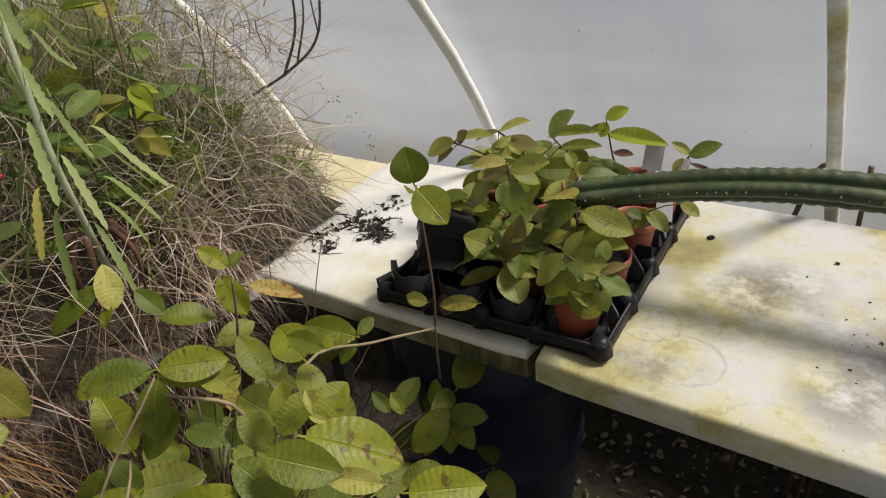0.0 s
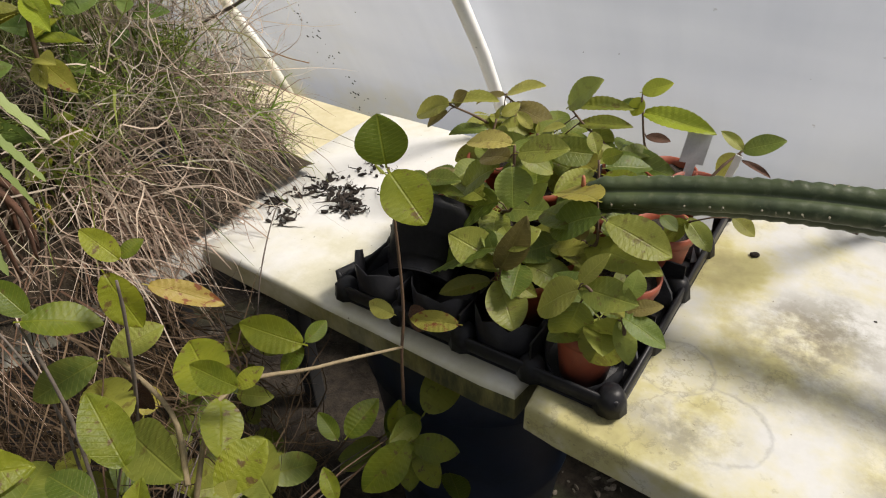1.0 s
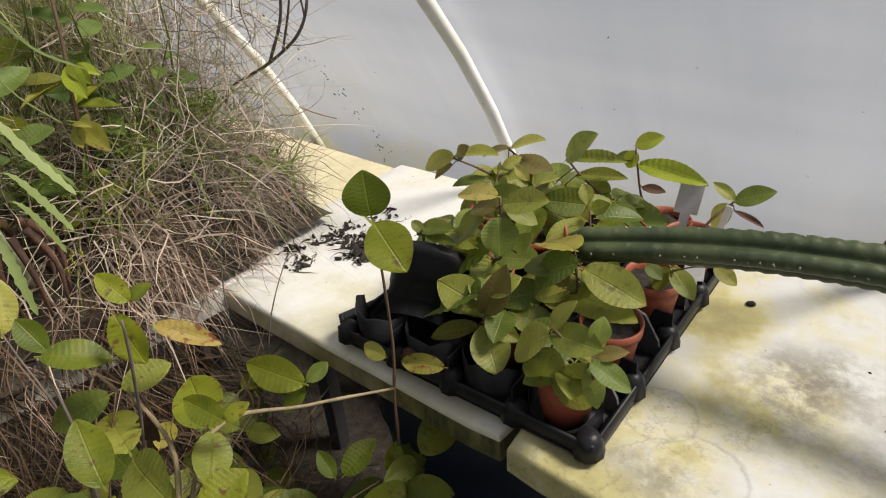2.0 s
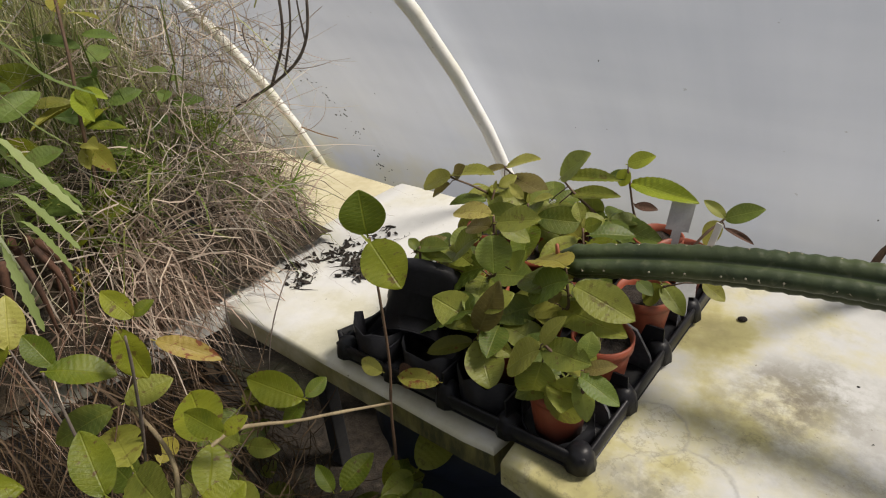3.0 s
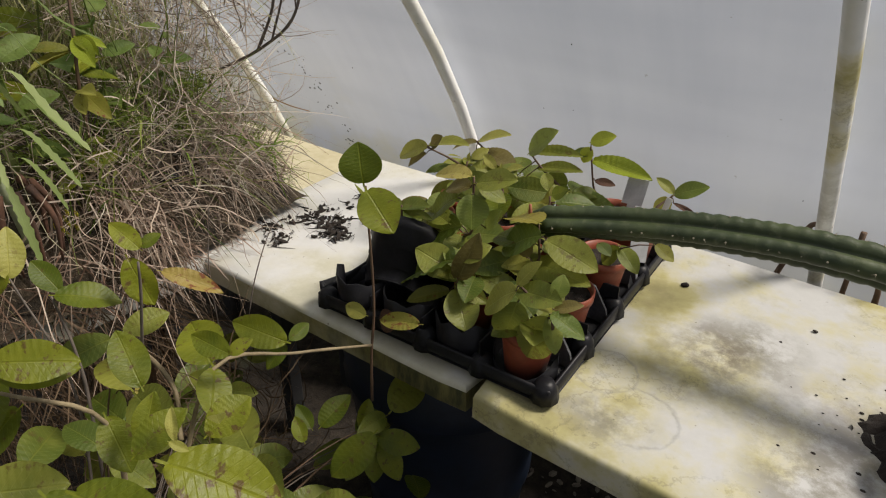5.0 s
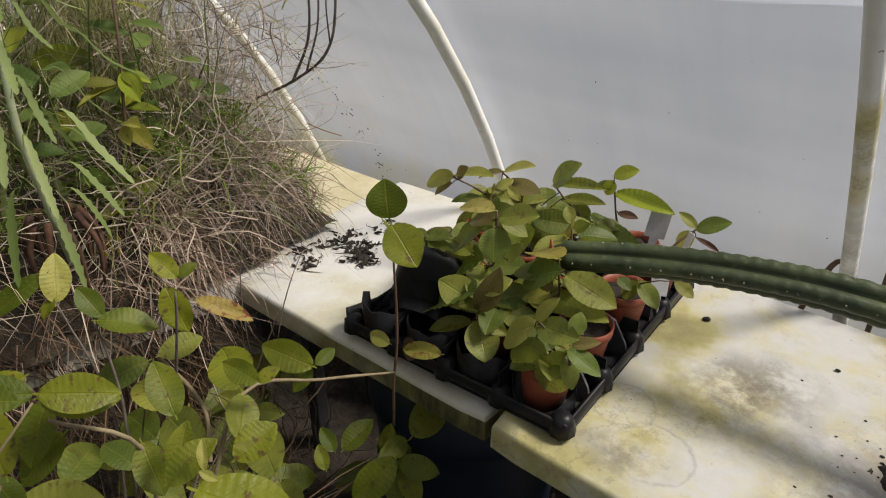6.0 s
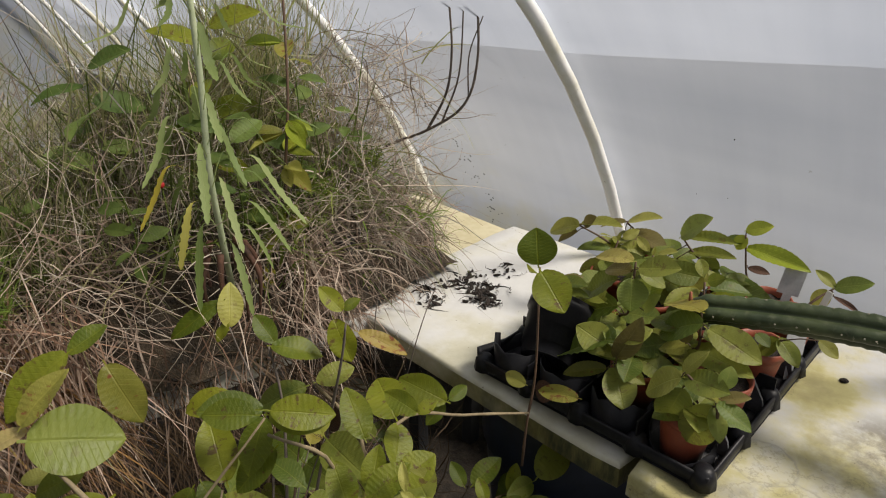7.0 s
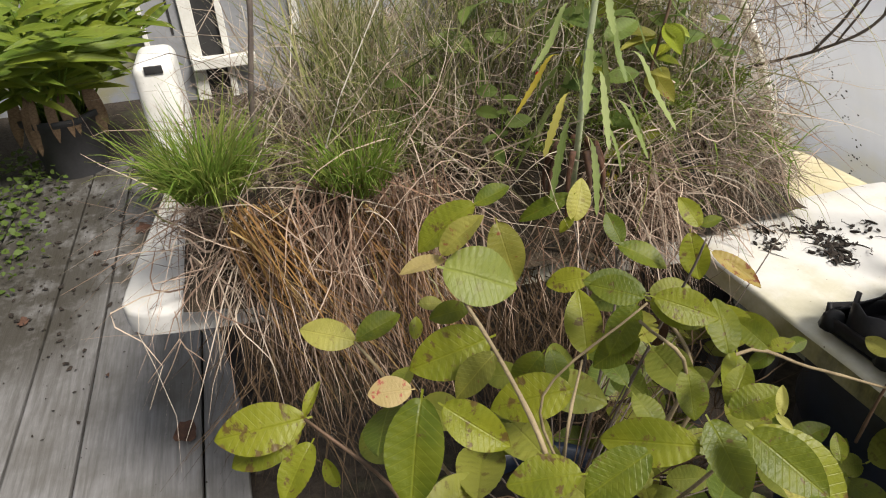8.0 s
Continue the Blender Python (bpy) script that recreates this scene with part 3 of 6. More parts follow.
def board(name, x0, y0, x1, y1, z1, thick, material, label, corner=0.03, belly=0.0, group="bench boards", tilt=None, rim_material=M_EDGE):
    """A moulded board: rounded corners, a turned-down rim, a soft hump towards its far edge."""
    bm = bmesh.new()
    nx, ny = max(6, int((x1 - x0) / 0.04)), max(6, int((y1 - y0) / 0.04))
    cx, cy = (x0 + x1) / 2, (y0 + y1) / 2

    def squash(x, y):
        # rounds the four corners
        ex, ey = (x1 - x0) / 2, (y1 - y0) / 2
        dx, dy = abs(x - cx) - (ex - corner), abs(y - cy) - (ey - corner)
        if dx > 0 and dy > 0:
            d = math.hypot(dx, dy)
            m = max(dx, dy) / d if d else 1
            return cx + math.copysign(ex - corner + dx * m, x - cx), cy + math.copysign(ey - corner + dy * m, y - cy)
        return x, y

    top, rim = [], []
    for i in range(nx + 1):
        row = []
        for j in range(ny + 1):
            x, y = squash(x0 + (x1 - x0) * i / nx, y0 + (y1 - y0) * j / ny)
            u, v = (x - x0) / (x1 - x0), (y - y0) / (y1 - y0)
            z = z1 + belly * math.exp(-((v - 0.86) / 0.10) ** 2) * math.exp(-((u - 0.35) / 0.35) ** 2) + 0.0015 * noise.noise(Vector((x * 6, y * 6, 0)))
            row.append(bm.verts.new((x, y, z)))
        top.append(row)
    for a, b in zip(top, top[1:]):
        for j in range(ny):
            bm.faces.new((a[j], b[j], b[j + 1], a[j + 1]))
    edge = [r[0] for r in top] + top[-1][1:] + [r[-1] for r in top[-2::-1]] + top[0][-2:0:-1]
    n = len(edge)
    prev = edge
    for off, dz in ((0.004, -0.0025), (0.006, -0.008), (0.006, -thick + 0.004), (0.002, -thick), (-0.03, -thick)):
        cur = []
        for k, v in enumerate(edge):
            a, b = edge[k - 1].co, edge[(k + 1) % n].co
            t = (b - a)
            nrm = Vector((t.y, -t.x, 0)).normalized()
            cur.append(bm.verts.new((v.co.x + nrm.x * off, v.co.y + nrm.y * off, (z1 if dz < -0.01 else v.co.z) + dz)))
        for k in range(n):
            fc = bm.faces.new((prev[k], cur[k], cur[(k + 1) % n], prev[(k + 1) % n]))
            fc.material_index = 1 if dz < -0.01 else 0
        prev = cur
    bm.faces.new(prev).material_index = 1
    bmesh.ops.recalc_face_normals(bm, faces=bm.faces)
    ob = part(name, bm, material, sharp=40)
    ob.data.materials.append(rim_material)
    if tilt:
        ob.matrix_world = tilt
    return tagged(ob, label, "bench top", group)


board("bench_board", -0.07, 0.0, 0.5635, 0.52, TOP, 0.046, M_SLAB_CLEAN, "white moulded bench board with soil crumbs on it", 0.008, 0.006, tilt=SAG)
board("bench_board", 0.567, 0.0, 1.75, 0.535, TOP, 0.046, M_SLAB, "white bench board stained yellow green and grey", 0.008, 0.0, rim_material=M_SLAB)
board("bench_board", -0.85, 0.26, -0.10, 0.585, TOP - 0.075, 0.045, M_SLAB_OLD, "yellowed white board lying lower by the film", 0.03, 0.006)
board("bench_board", -0.70, -0.80, 0.0, 0.36, TOP - 0.030, 0.046, M_SLAB_CLEAN, "white moulded board under the overgrown grass", 0.06, tilt=pose(-0.055, -0.198, 0, 0, 0, -7.9), rim_material=M_SLAB_CLEAN)


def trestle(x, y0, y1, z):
    """An added, unseen frame that carries the boards, coloured near-black to match the shade there."""
    t = tagged(empty("trestle", (x, (y0 + y1) / 2, 0)), "added unseen trestle, coloured near-black like the shade under the bench", "trestle", "trestles")
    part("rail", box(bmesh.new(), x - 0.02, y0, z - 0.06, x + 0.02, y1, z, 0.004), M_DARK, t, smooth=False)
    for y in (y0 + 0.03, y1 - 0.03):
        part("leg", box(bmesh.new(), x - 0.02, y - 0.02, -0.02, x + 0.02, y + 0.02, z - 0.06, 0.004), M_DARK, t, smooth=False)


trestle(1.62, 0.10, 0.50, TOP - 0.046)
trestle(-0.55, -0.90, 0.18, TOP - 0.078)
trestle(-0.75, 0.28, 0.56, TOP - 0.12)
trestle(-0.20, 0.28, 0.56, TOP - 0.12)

# ---- the tray with its pots ----
TX0, TY0, TX1, TY1 = 0.262, 0.026, 0.657, 0.480


def tray():
    t = tagged(empty("seed_tray", (0.47, 0.25, TOP)), "black plastic carrying tray with a torn corner", "tray")
    z0 = TOP + 0.003
    bm = bmesh.new()
    box(bm, TX0, TY0, z0, TX1, TY1, z0 + 0.006, 0.003, 1)
    part("base", bm, M_BLACK, t)
    for k, (a, b, c, d) in enumerate(((TX0, TY0, TX1, TY0 + 0.006), (TX1 - 0.006, TY0 + 0.006, TX1, TY1 - 0.006), (TX0, TY1 - 0.006, TX1, TY1), (TX0, TY0 + 0.006, TX0 + 0.006, TY1 - 0.006))):
        bm = bmesh.new()
        box(bm, a, b, z0 + 0.006, c, d, z0 + 0.026, 0.002, 1)
        part("rim", bm, M_BLACK, t)
    # upright corners between the cells, higher along the outer edge
    rnd = random.Random(3)
    for i in range(5):
        for j in range(5):
            x, y = TX0 + 0.012 + (TX1 - TX0 - 0.024) * i / 4, TY0 + 0.012 + (TY1 - TY0 - 0.024) * j / 4
            bm = bmesh.new()
            if 0 < i < 4 and 0 < j < 4:
                continue
            h = 0.030 + rnd.uniform(-0.004, 0.005)
            turned(bm, ((0.019, z0 + 0.004), (0.016, z0 + h * 0.7), (0.011, z0 + h), (0.004, z0 + h + 0.002)), Matrix.Translation((x, y, 0)), 10)
            part("post", bm, M_BLACK, t)
    # cell walls
    for i in range(1, 4):
        x = TX0 + 0.012 + (TX1 - TX0 - 0.024) * i / 4
        bm = bmesh.new()
        box(bm, x - 0.0012, TY0 + 0.006, z0 + 0.006, x + 0.0012, TY1 - 0.006, z0 + 0.054)
        part("cell_wall", bm, M_BLACK, t, smooth=False)
        y = TY0 + 0.012 + (TY1 - TY0 - 0.024) * i / 4
        bm = bmesh.new()
        box(bm, TX0 + 0.006, y - 0.0012, z0 + 0.006, TX1 - 0.006, y + 0.0012, z0 + 0.052)
        part("cell_wall", bm, M_BLACK, t, smooth=False)
    for i in range(4):
        # curved fronts of the cells
        x = TX0 + 0.012 + (TX1 - TX0 - 0.024) * (i + 0.5) / 4
        bm = bmesh.new()
        prev = None
        for k in range(9):
            w = -math.pi * k / 8
            px, py = x + 0.045 * math.cos(w), TY0 + 0.048 + 0.043 * math.sin(w)
            h = (0.048 - 0.034 * math.sin(math.pi * k / 8)) if i == 3 else 0.060 + 0.006 * math.sin(3.0 * k + i)
            q = [bm.verts.new((px, py, z0 + 0.004)), bm.verts.new((px, py, z0 + h)), bm.verts.new((px, py + 0.002, z0 + h)), bm.verts.new((px, py + 0.002, z0 + 0.004))]
            if prev:
                for a in range(3):
                    bm.faces.new((prev[a], q[a], q[a + 1], prev[a + 1]))
            prev = q
        part("cell_front", bm, M_BLACK, t)
    # dusty fins between the pots along the open side
    for y in (0.100, 0.217, 0.332, 0.440):
        bm = bmesh.new()
        vs = [(TX1 - 0.066, 0.004), (TX1 - 0.004, 0.004), (TX1 - 0.010, 0.030), (TX1 - 0.030, 0.062), (TX1 - 0.060, 0.070)]
        a = [bm.verts.new((x, y + 0.10 * (TX1 - x), z0 + z)) for x, z in vs]
        b = [bm.verts.new((x, y + 0.004 + 0.10 * (TX1 - x), z0 + z)) for x, z in vs]
        bm.faces.new(a), bm.faces.new(b[::-1])
        for k in range(5):
            bm.faces.new((a[k], b[k], b[(k + 1) % 5], a[(k + 1) % 5]))
        part("fin", bm, M_DUSTY, t, "dusty grey black plastic fin", smooth=False)
    # the torn, bent-up flap at the free corner
    bm = bmesh.new()
    pts = [(0.262, 0.05), (0.275, 0.12), (0.30, 0.17), (0.345, 0.20)]
    prev = None
    for k, (x, y) in enumerate(pts):
        hi = (0.030, 0.022, 0.034, 0.05)[k]
        a, b = bm.verts.new((x, y, z0 + 0.004)), bm.verts.new((x - 0.012, y - 0.004, z0 + hi))
        c, d = bm.verts.new((x + 0.004, y, z0 + 0.004)), bm.verts.new((x - 0.008, y - 0.004, z0 + hi))
        if prev:
            bm.faces.new((prev[0], a, b, prev[1])), bm.faces.new((prev[2], prev[3], d, c)), bm.faces.new((prev[1], b, d, prev[3]))
        prev = (a, b, c, d)
    part("torn_flap", bm, M_BLACK, t)
    bm = tube(bmesh.new(), [Vector((0.272, 0.045, z0 + 0.012)), Vector((0.262, 0.040, z0 + 0.022)), Vector((0.258, 0.040, z0 + 0.036))], 0.010, 0.003, 8)
    part("horn", bm, M_BLACK, t)
    t.matrix_world = pose(0.60, 0, TOP, 0, -2.6, 0) @ pose(-0.60, 0, -TOP) @ t.matrix_world
    return t


tray()


def pot_mesh(r=0.0375, h=0.076):
    bm = bmesh.new()
    turned(bm, ((r * 0.72, 0), (r * 0.93, h * 0.80), (r * 0.93, h * 0.81), (r, h * 0.815), (r * 1.02, h), (r * 0.95, h), (r * 0.90, h * 0.84), (r * 0.88, h * 0.80)), n=26, cap=False)
    bmesh.ops.contextual_create(bm, geom=[v for v in bm.verts if v.co.z < 1e-6])
    return mesh_of("pot", bm)


def soil_mesh(r=0.0338, z=0.064):
    bm = bmesh.new()
    rnd = random.Random(8)
    rows = [[bm.verts.new((0, 0, z + 0.003))]]
    for k in range(1, 6):
        rr = r * k / 5
        rows.append([bm.verts.new((rr * math.cos(2 * math.pi * i / 18), rr * math.sin(2 * math.pi * i / 18), z + rnd.uniform(-0.002, 0.003))) for i in range(18)])
    for i in range(18):
        bm.faces.new((rows[0][0], rows[1][i], rows[1][(i + 1) % 18]))
    for a, b in zip(rows[1:], rows[2:]):
        for i in range(18):
            bm.faces.new((a[i], b[i], b[(i + 1) % 18], a[(i + 1) % 18]))
    return mesh_of("soil", bm)


POT, POT_SOIL = pot_mesh(), soil_mesh()


def seedling(x, y, height, nodes, size, seed, lean=(0.0, 0.0), label="young seedling with ribbed green leaves in a terracotta pot", pale=0.25, tint=None, turn=None, droop=0.0):
    """A potted seedling: an upright stem with pairs of leaves, each pair turned against the last."""
    rnd = random.Random(seed)
    z0 = TOP + 0.012 - 0.045 * max(0.0, 0.60 - x)
    p = tagged(empty("potted_seedling", (x, y, z0)), label, "seedling", "seedlings in the tray")
    pot = link("pot", POT, M_TERRA, p)
    pot.matrix_world = pose(x, y, z0)
    so = link("soil", POT_SOIL, M_SOIL, pot)
    so.matrix_world = pose(x, y, z0)
    zs = z0 + 0.064
    top = Vector((x + lean[0], y + lean[1], z0 + height))
    mid = Vector((x + lean[0] * 0.4 + rnd.uniform(-0.006, 0.006), y + lean[1] * 0.4, zs + (height - 0.064) * 0.5))
    line = smooth_path([Vector((x, y, zs - 0.006)), mid, top], 6)
    part("stem", tube(bmesh.new(), line, 0.0028, 0.0016, 7, knots=0.25), M_STEM, p)
    a0 = rnd.uniform(0, math.pi) if turn is None else turn
    nodes += 2
    for k in range(nodes):
        f = (k + 1) / nodes
        q = line[min(len(line) - 1, int(round((0.22 + 0.78 * f) * (len(line) - 1))))]
        s = size * (0.68 + 0.46 * math.sin(math.pi * min(1, f * 0.85))) * rnd.uniform(0.85, 1.12)
        s *= 0.80
        if k == nodes - 1:
            s *= 0.72
        for side in (0, math.pi):
            if k < 2 and rnd.random() < 0.25:
                continue
            a = a0 + k * math.pi / 2 + side + rnd.uniform(-0.3, 0.3)
            rise = -0.60 - droop + 0.95 * f + rnd.uniform(-0.25, 0.2)
            if k == nodes - 1:
                rise += 0.35
            d = Vector((math.cos(a), math.sin(a), rise)).normalized()
            b = q + d * 0.010
            m = M_LEAF
            if k == nodes - 1 and rnd.random() < 0.45 + pale:
                m = M_YOUNG
            elif rnd.random() < pale:
                m = tint or M_SHRUB
            leaf(p, b, b + d * s * rnd.uniform(0.95, 1.15), m, rnd.uniform(0.46, 0.56), face=(0.20 + rnd.uniform(-0.6, 0.6), -0.45 + rnd.uniform(-0.55, 0.45), 0.8))
    tipd = Vector((0.1, 0.1, 1))
    leaf(p, line[-1], line[-1] + tipd * 0.016, M_YOUNG, 0.3, "small")
    return p


def grown(x, y, stem, *leaves):
    """A taller seedling whose leaves stand each in its own way."""
    z0 = TOP + 0.012 - 0.045 * max(0.0, 0.60 - x)
    p = tagged(empty("potted_seedling", (x, y, z0)), "seedling with ribbed olive green leaves in a terracotta pot", "seedling", "seedlings in the tray")
    pot = link("pot", POT, M_TERRA, p)
    pot.matrix_world = pose(x, y, z0)
    so = link("soil", POT_SOIL, M_SOIL, pot)
    so.matrix_world = pose(x, y, z0)
    foot = Vector((x, y, z0 + 0.058))
    top = [Vector(q) for q in stem if q[2] > z0 + 0.085] or [Vector(stem[-1])]
    line = smooth_path([foot, foot.lerp(top[0], 0.5) + Vector((0, 0, 0.008))] + top, 6)
    part("stem", tube(bmesh.new(), line, 0.0026, 0.0015, 7, knots=0.3), M_STEM, p)
    rnd = random.Random(int(1000 * x) + int(1000 * y))
    for base, tip, wide, material in leaves:
        base = Vector(base)
        near = min(line, key=lambda q: (q - base).length)
        if (near - base).length > 0.004:
            part("leaf_stalk", tube(bmesh.new(), [near, near.lerp(base, 0.5) + Vector((0, 0, 0.003)), base], 0.0011, 0.0008, 5), M_STEM, p)
        leaf(p, base, tip, material, wide, face=(0.30 + rnd.uniform(-0.35, 0.35), -0.42 + rnd.uniform(-0.3, 0.3), 0.80))
    # a low whorl over the pot's rim
    if y < 0.15 or 0.15 < x < 0.55:
        for k in range(5):
            a = 1.3 * k + x * 40
            d = Vector((math.cos(a), math.sin(a), rnd.uniform(-0.25, 0.35))).normalized()
            q = line[3] + Vector((0, 0, 0.018)) + d * 0.006
            leaf(p, q, q + d * rnd.uniform(0.045, 0.066), M_LEAF, rnd.uniform(0.50, 0.62), face=(0.2, -0.3, 0.9))
    return p


grown(0.6, 0.068, [(0.644, 0.035, 0.909), (0.64, 0.035, 0.939), (0.619, 0.035, 0.949), (0.597, 0.035, 0.961)],
      ((0.635, 0.04, 0.929), (0.618, 0.02, 0.865), 0.62, M_LEAF),
      ((0.636, 0.04, 0.928), (0.661, 0.015, 0.905), 0.46, M_SHRUB_DIM),
      ((0.599, 0.03, 0.941), (0.588, 0.02, 0.879), 0.62, M_LEAF),
      ((0.642, 0.03, 0.943), (0.687, 0.03, 0.933), 0.5, M_SHRUB_DIM),
      ((0.642, 0.039, 0.944), (0.67, 0.049, 0.959), 0.42, M_BRONZE),
      ((0.642, 0.038, 0.96), (0.645, 0.048, 0.986), 0.72, M_SHRUB_DIM),
      ((0.595, 0.037, 0.953), (0.651, 0.027, 0.968), 0.5, M_LEAF),
      ((0.594, 0.033, 0.953), (0.549, 0.023, 0.919), 0.72, M_YOUNG),
      ((0.594, 0.036, 0.959), (0.61, 0.046, 0.995), 0.45, M_YOUNG),
      ((0.618, 0.036, 0.947), (0.643, 0.026, 0.952), 0.6, M_YOUNG),
      ((0.605, 0.036, 0.954), (0.581, 0.046, 0.954), 0.5, M_YOUNG),
      )
grown(0.5, 0.112, [(0.48, 0.075, 0.82), (0.482, 0.075, 0.869), (0.485, 0.075, 0.907)],
      ((0.485, 0.071, 0.888), (0.528, 0.036, 0.862), 0.66, M_LEAF),
      ((0.483, 0.074, 0.905), (0.436, 0.069, 0.915), 0.42, M_YOUNG),
      ((0.485, 0.074, 0.903), (0.514, 0.074, 0.973), 0.42, M_BRONZE),
      ((0.47, 0.078, 0.875), (0.413, 0.048, 0.856), 0.32, M_PINK),
      ((0.474, 0.081, 0.906), (0.428, 0.061, 0.938), 0.72, M_LEAF),
      ((0.483, 0.08, 0.912), (0.451, 0.1, 0.933), 0.6, M_LEAF),
      ((0.489, 0.076, 0.934), (0.517, 0.096, 0.959), 0.6, M_LEAF),
      ((0.486, 0.074, 0.894), (0.532, 0.074, 0.886), 0.5, M_LEAF),
      ((0.481, 0.072, 0.933), (0.362, 0.092, 0.857), 0.4, M_LEAF),
      )
grown(0.51, 0.165, [(0.571, 0.14, 0.876), (0.568, 0.14, 0.929), (0.566, 0.14, 0.966)],
      ((0.571, 0.134, 0.973), (0.502, 0.134, 0.935), 0.55, M_SHRUB_DIM),
      ((0.579, 0.134, 0.968), (0.653, 0.134, 0.954), 0.5, M_LEAF),
      ((0.558, 0.14, 0.923), (0.642, 0.12, 0.947), 0.44, M_LEAF),
      ((0.561, 0.138, 0.923), (0.518, 0.128, 0.916), 0.6, M_YOUNG),
      ((0.551, 0.139, 0.93), (0.545, 0.139, 0.959), 0.6, M_BRONZE),
      ((0.566, 0.145, 0.916), (0.53, 0.145, 0.879), 0.5, M_LEAF),
      ((0.556, 0.14, 0.95), (0.485, 0.17, 0.936), 0.6, M_LEAF),
      ((0.563, 0.141, 0.985), (0.496, 0.181, 0.97), 0.6, M_LEAF),
      ((0.575, 0.137, 0.95), (0.598, 0.167, 0.963), 0.6, M_LEAF),
      )
grown(0.41, 0.185, [(0.452, 0.16, 0.854), (0.451, 0.16, 0.93), (0.45, 0.16, 1.012)],
      ((0.451, 0.154, 0.986), (0.469, 0.134, 0.946), 0.85, M_SHRUB_DIM),
      ((0.447, 0.158, 1.012), (0.382, 0.158, 1.009), 0.45, M_YOUNG),
      ((0.458, 0.156, 1.005), (0.515, 0.156, 1.03), 0.5, M_LEAF),
      ((0.445, 0.16, 0.993), (0.391, 0.17, 0.981), 0.5, M_BRONZE),
      ((0.471, 0.166, 0.934), (0.486, 0.166, 0.968), 0.6, M_SHRUB_DIM),
      ((0.43, 0.162, 0.927), (0.305, 0.162, 0.849), 0.36, M_LEAF),
      ((0.373, 0.156, 0.91), (0.309, 0.156, 0.836), 0.55, M_LEAF),
      ((0.421, 0.165, 0.968), (0.355, 0.175, 0.915), 0.5, M_LEAF),
      ((0.457, 0.164, 0.996), (0.496, 0.174, 0.986), 0.6, M_LEAF),
      ((0.408, 0.163, 0.923), (0.345, 0.183, 0.927), 0.5, M_LEAF),
      )
grown(0.315, 0.42, [(0.251, 0.33, 0.804), (0.25, 0.33, 0.862), (0.245, 0.33, 0.946)],
      ((0.241, 0.335, 0.944), (0.165, 0.335, 0.913), 0.4, M_YOUNG),
      ((0.245, 0.333, 0.949), (0.319, 0.333, 0.986), 0.38, M_YOUNG),
      ((0.239, 0.333, 0.931), (0.192, 0.333, 0.898), 0.36, M_BRONZE),
      ((0.255, 0.328, 0.951), (0.276, 0.318, 0.978), 0.6, M_BRONZE),
      )
grown(0.425, 0.405, [(0.296, 0.42, 0.801), (0.296, 0.42, 0.872), (0.292, 0.42, 0.938)],
      ((0.292, 0.426, 0.938), (0.349, 0.426, 0.975), 0.4, M_YOUNG),
      ((0.286, 0.426, 0.935), (0.228, 0.426, 0.915), 0.34, M_BRONZE),
      ((0.301, 0.416, 0.924), (0.383, 0.406, 0.931), 0.5, M_BRONZE),
      ((0.3, 0.423, 0.904), (0.338, 0.423, 0.902), 0.5, M_BRONZE),
      ((0.288, 0.423, 0.914), (0.249, 0.433, 0.872), 0.5, M_LEAF),
      )
grown(0.512, 0.4, [(0.479, 0.41, 0.84), (0.459, 0.41, 0.888), (0.432, 0.41, 0.928), (0.407, 0.41, 0.95)],
      ((0.405, 0.41, 0.95), (0.442, 0.41, 1.004), 0.66, M_SHRUB_DIM),
      ((0.412, 0.41, 0.953), (0.498, 0.41, 0.978), 0.25, M_LEAF),
      ((0.424, 0.41, 0.926), (0.497, 0.41, 0.953), 0.3, M_LEAF),
      ((0.462, 0.415, 0.891), (0.457, 0.415, 0.932), 0.8, M_LEAF),
      ((0.373, 0.41, 0.886), (0.449, 0.39, 0.925), 0.42, M_SHRUB_DIM),
      ((0.468, 0.414, 0.885), (0.578, 0.404, 0.9), 0.38, M_SHRUB_DIM),
      ((0.372, 0.408, 0.863), (0.428, 0.378, 0.838), 0.62, M_SHRUB_DIM),
      ((0.447, 0.415, 0.867), (0.373, 0.425, 0.863), 0.5, M_LEAF),
      ((0.484, 0.415, 0.883), (0.523, 0.425, 0.863), 0.5, M_LEAF),
      )
grown(0.565, 0.425, [(0.531, 0.44, 0.842), (0.52, 0.44, 0.899), (0.502, 0.44, 0.976)],
      ((0.501, 0.44, 0.984), (0.537, 0.44, 1.006), 0.55, M_LIME),
      ((0.502, 0.441, 0.974), (0.493, 0.431, 0.949), 0.8, M_LIME),
      ((0.507, 0.445, 0.951), (0.61, 0.435, 0.959), 0.28, M_LIME),
      ((0.517, 0.443, 0.917), (0.551, 0.443, 0.922), 0.4, M_DEAD),
      ((0.506, 0.44, 0.962), (0.465, 0.45, 0.958), 0.4, M_SHRUB_DIM),
      )
grown(0.612, 0.4, [(0.653, 0.45, 0.845), (0.648, 0.45, 0.896), (0.649, 0.45, 0.928)],
      ((0.65, 0.447, 0.93), (0.693, 0.447, 0.96), 0.5, M_SHRUB_DIM),
      ((0.649, 0.448, 0.931), (0.618, 0.448, 0.952), 0.42, M_SHRUB_DIM),
      ((0.646, 0.452, 0.917), (0.622, 0.442, 0.884), 0.75, M_YOUNG),
      ((0.652, 0.446, 0.915), (0.695, 0.446, 0.906), 0.2, M_DEAD),
      )
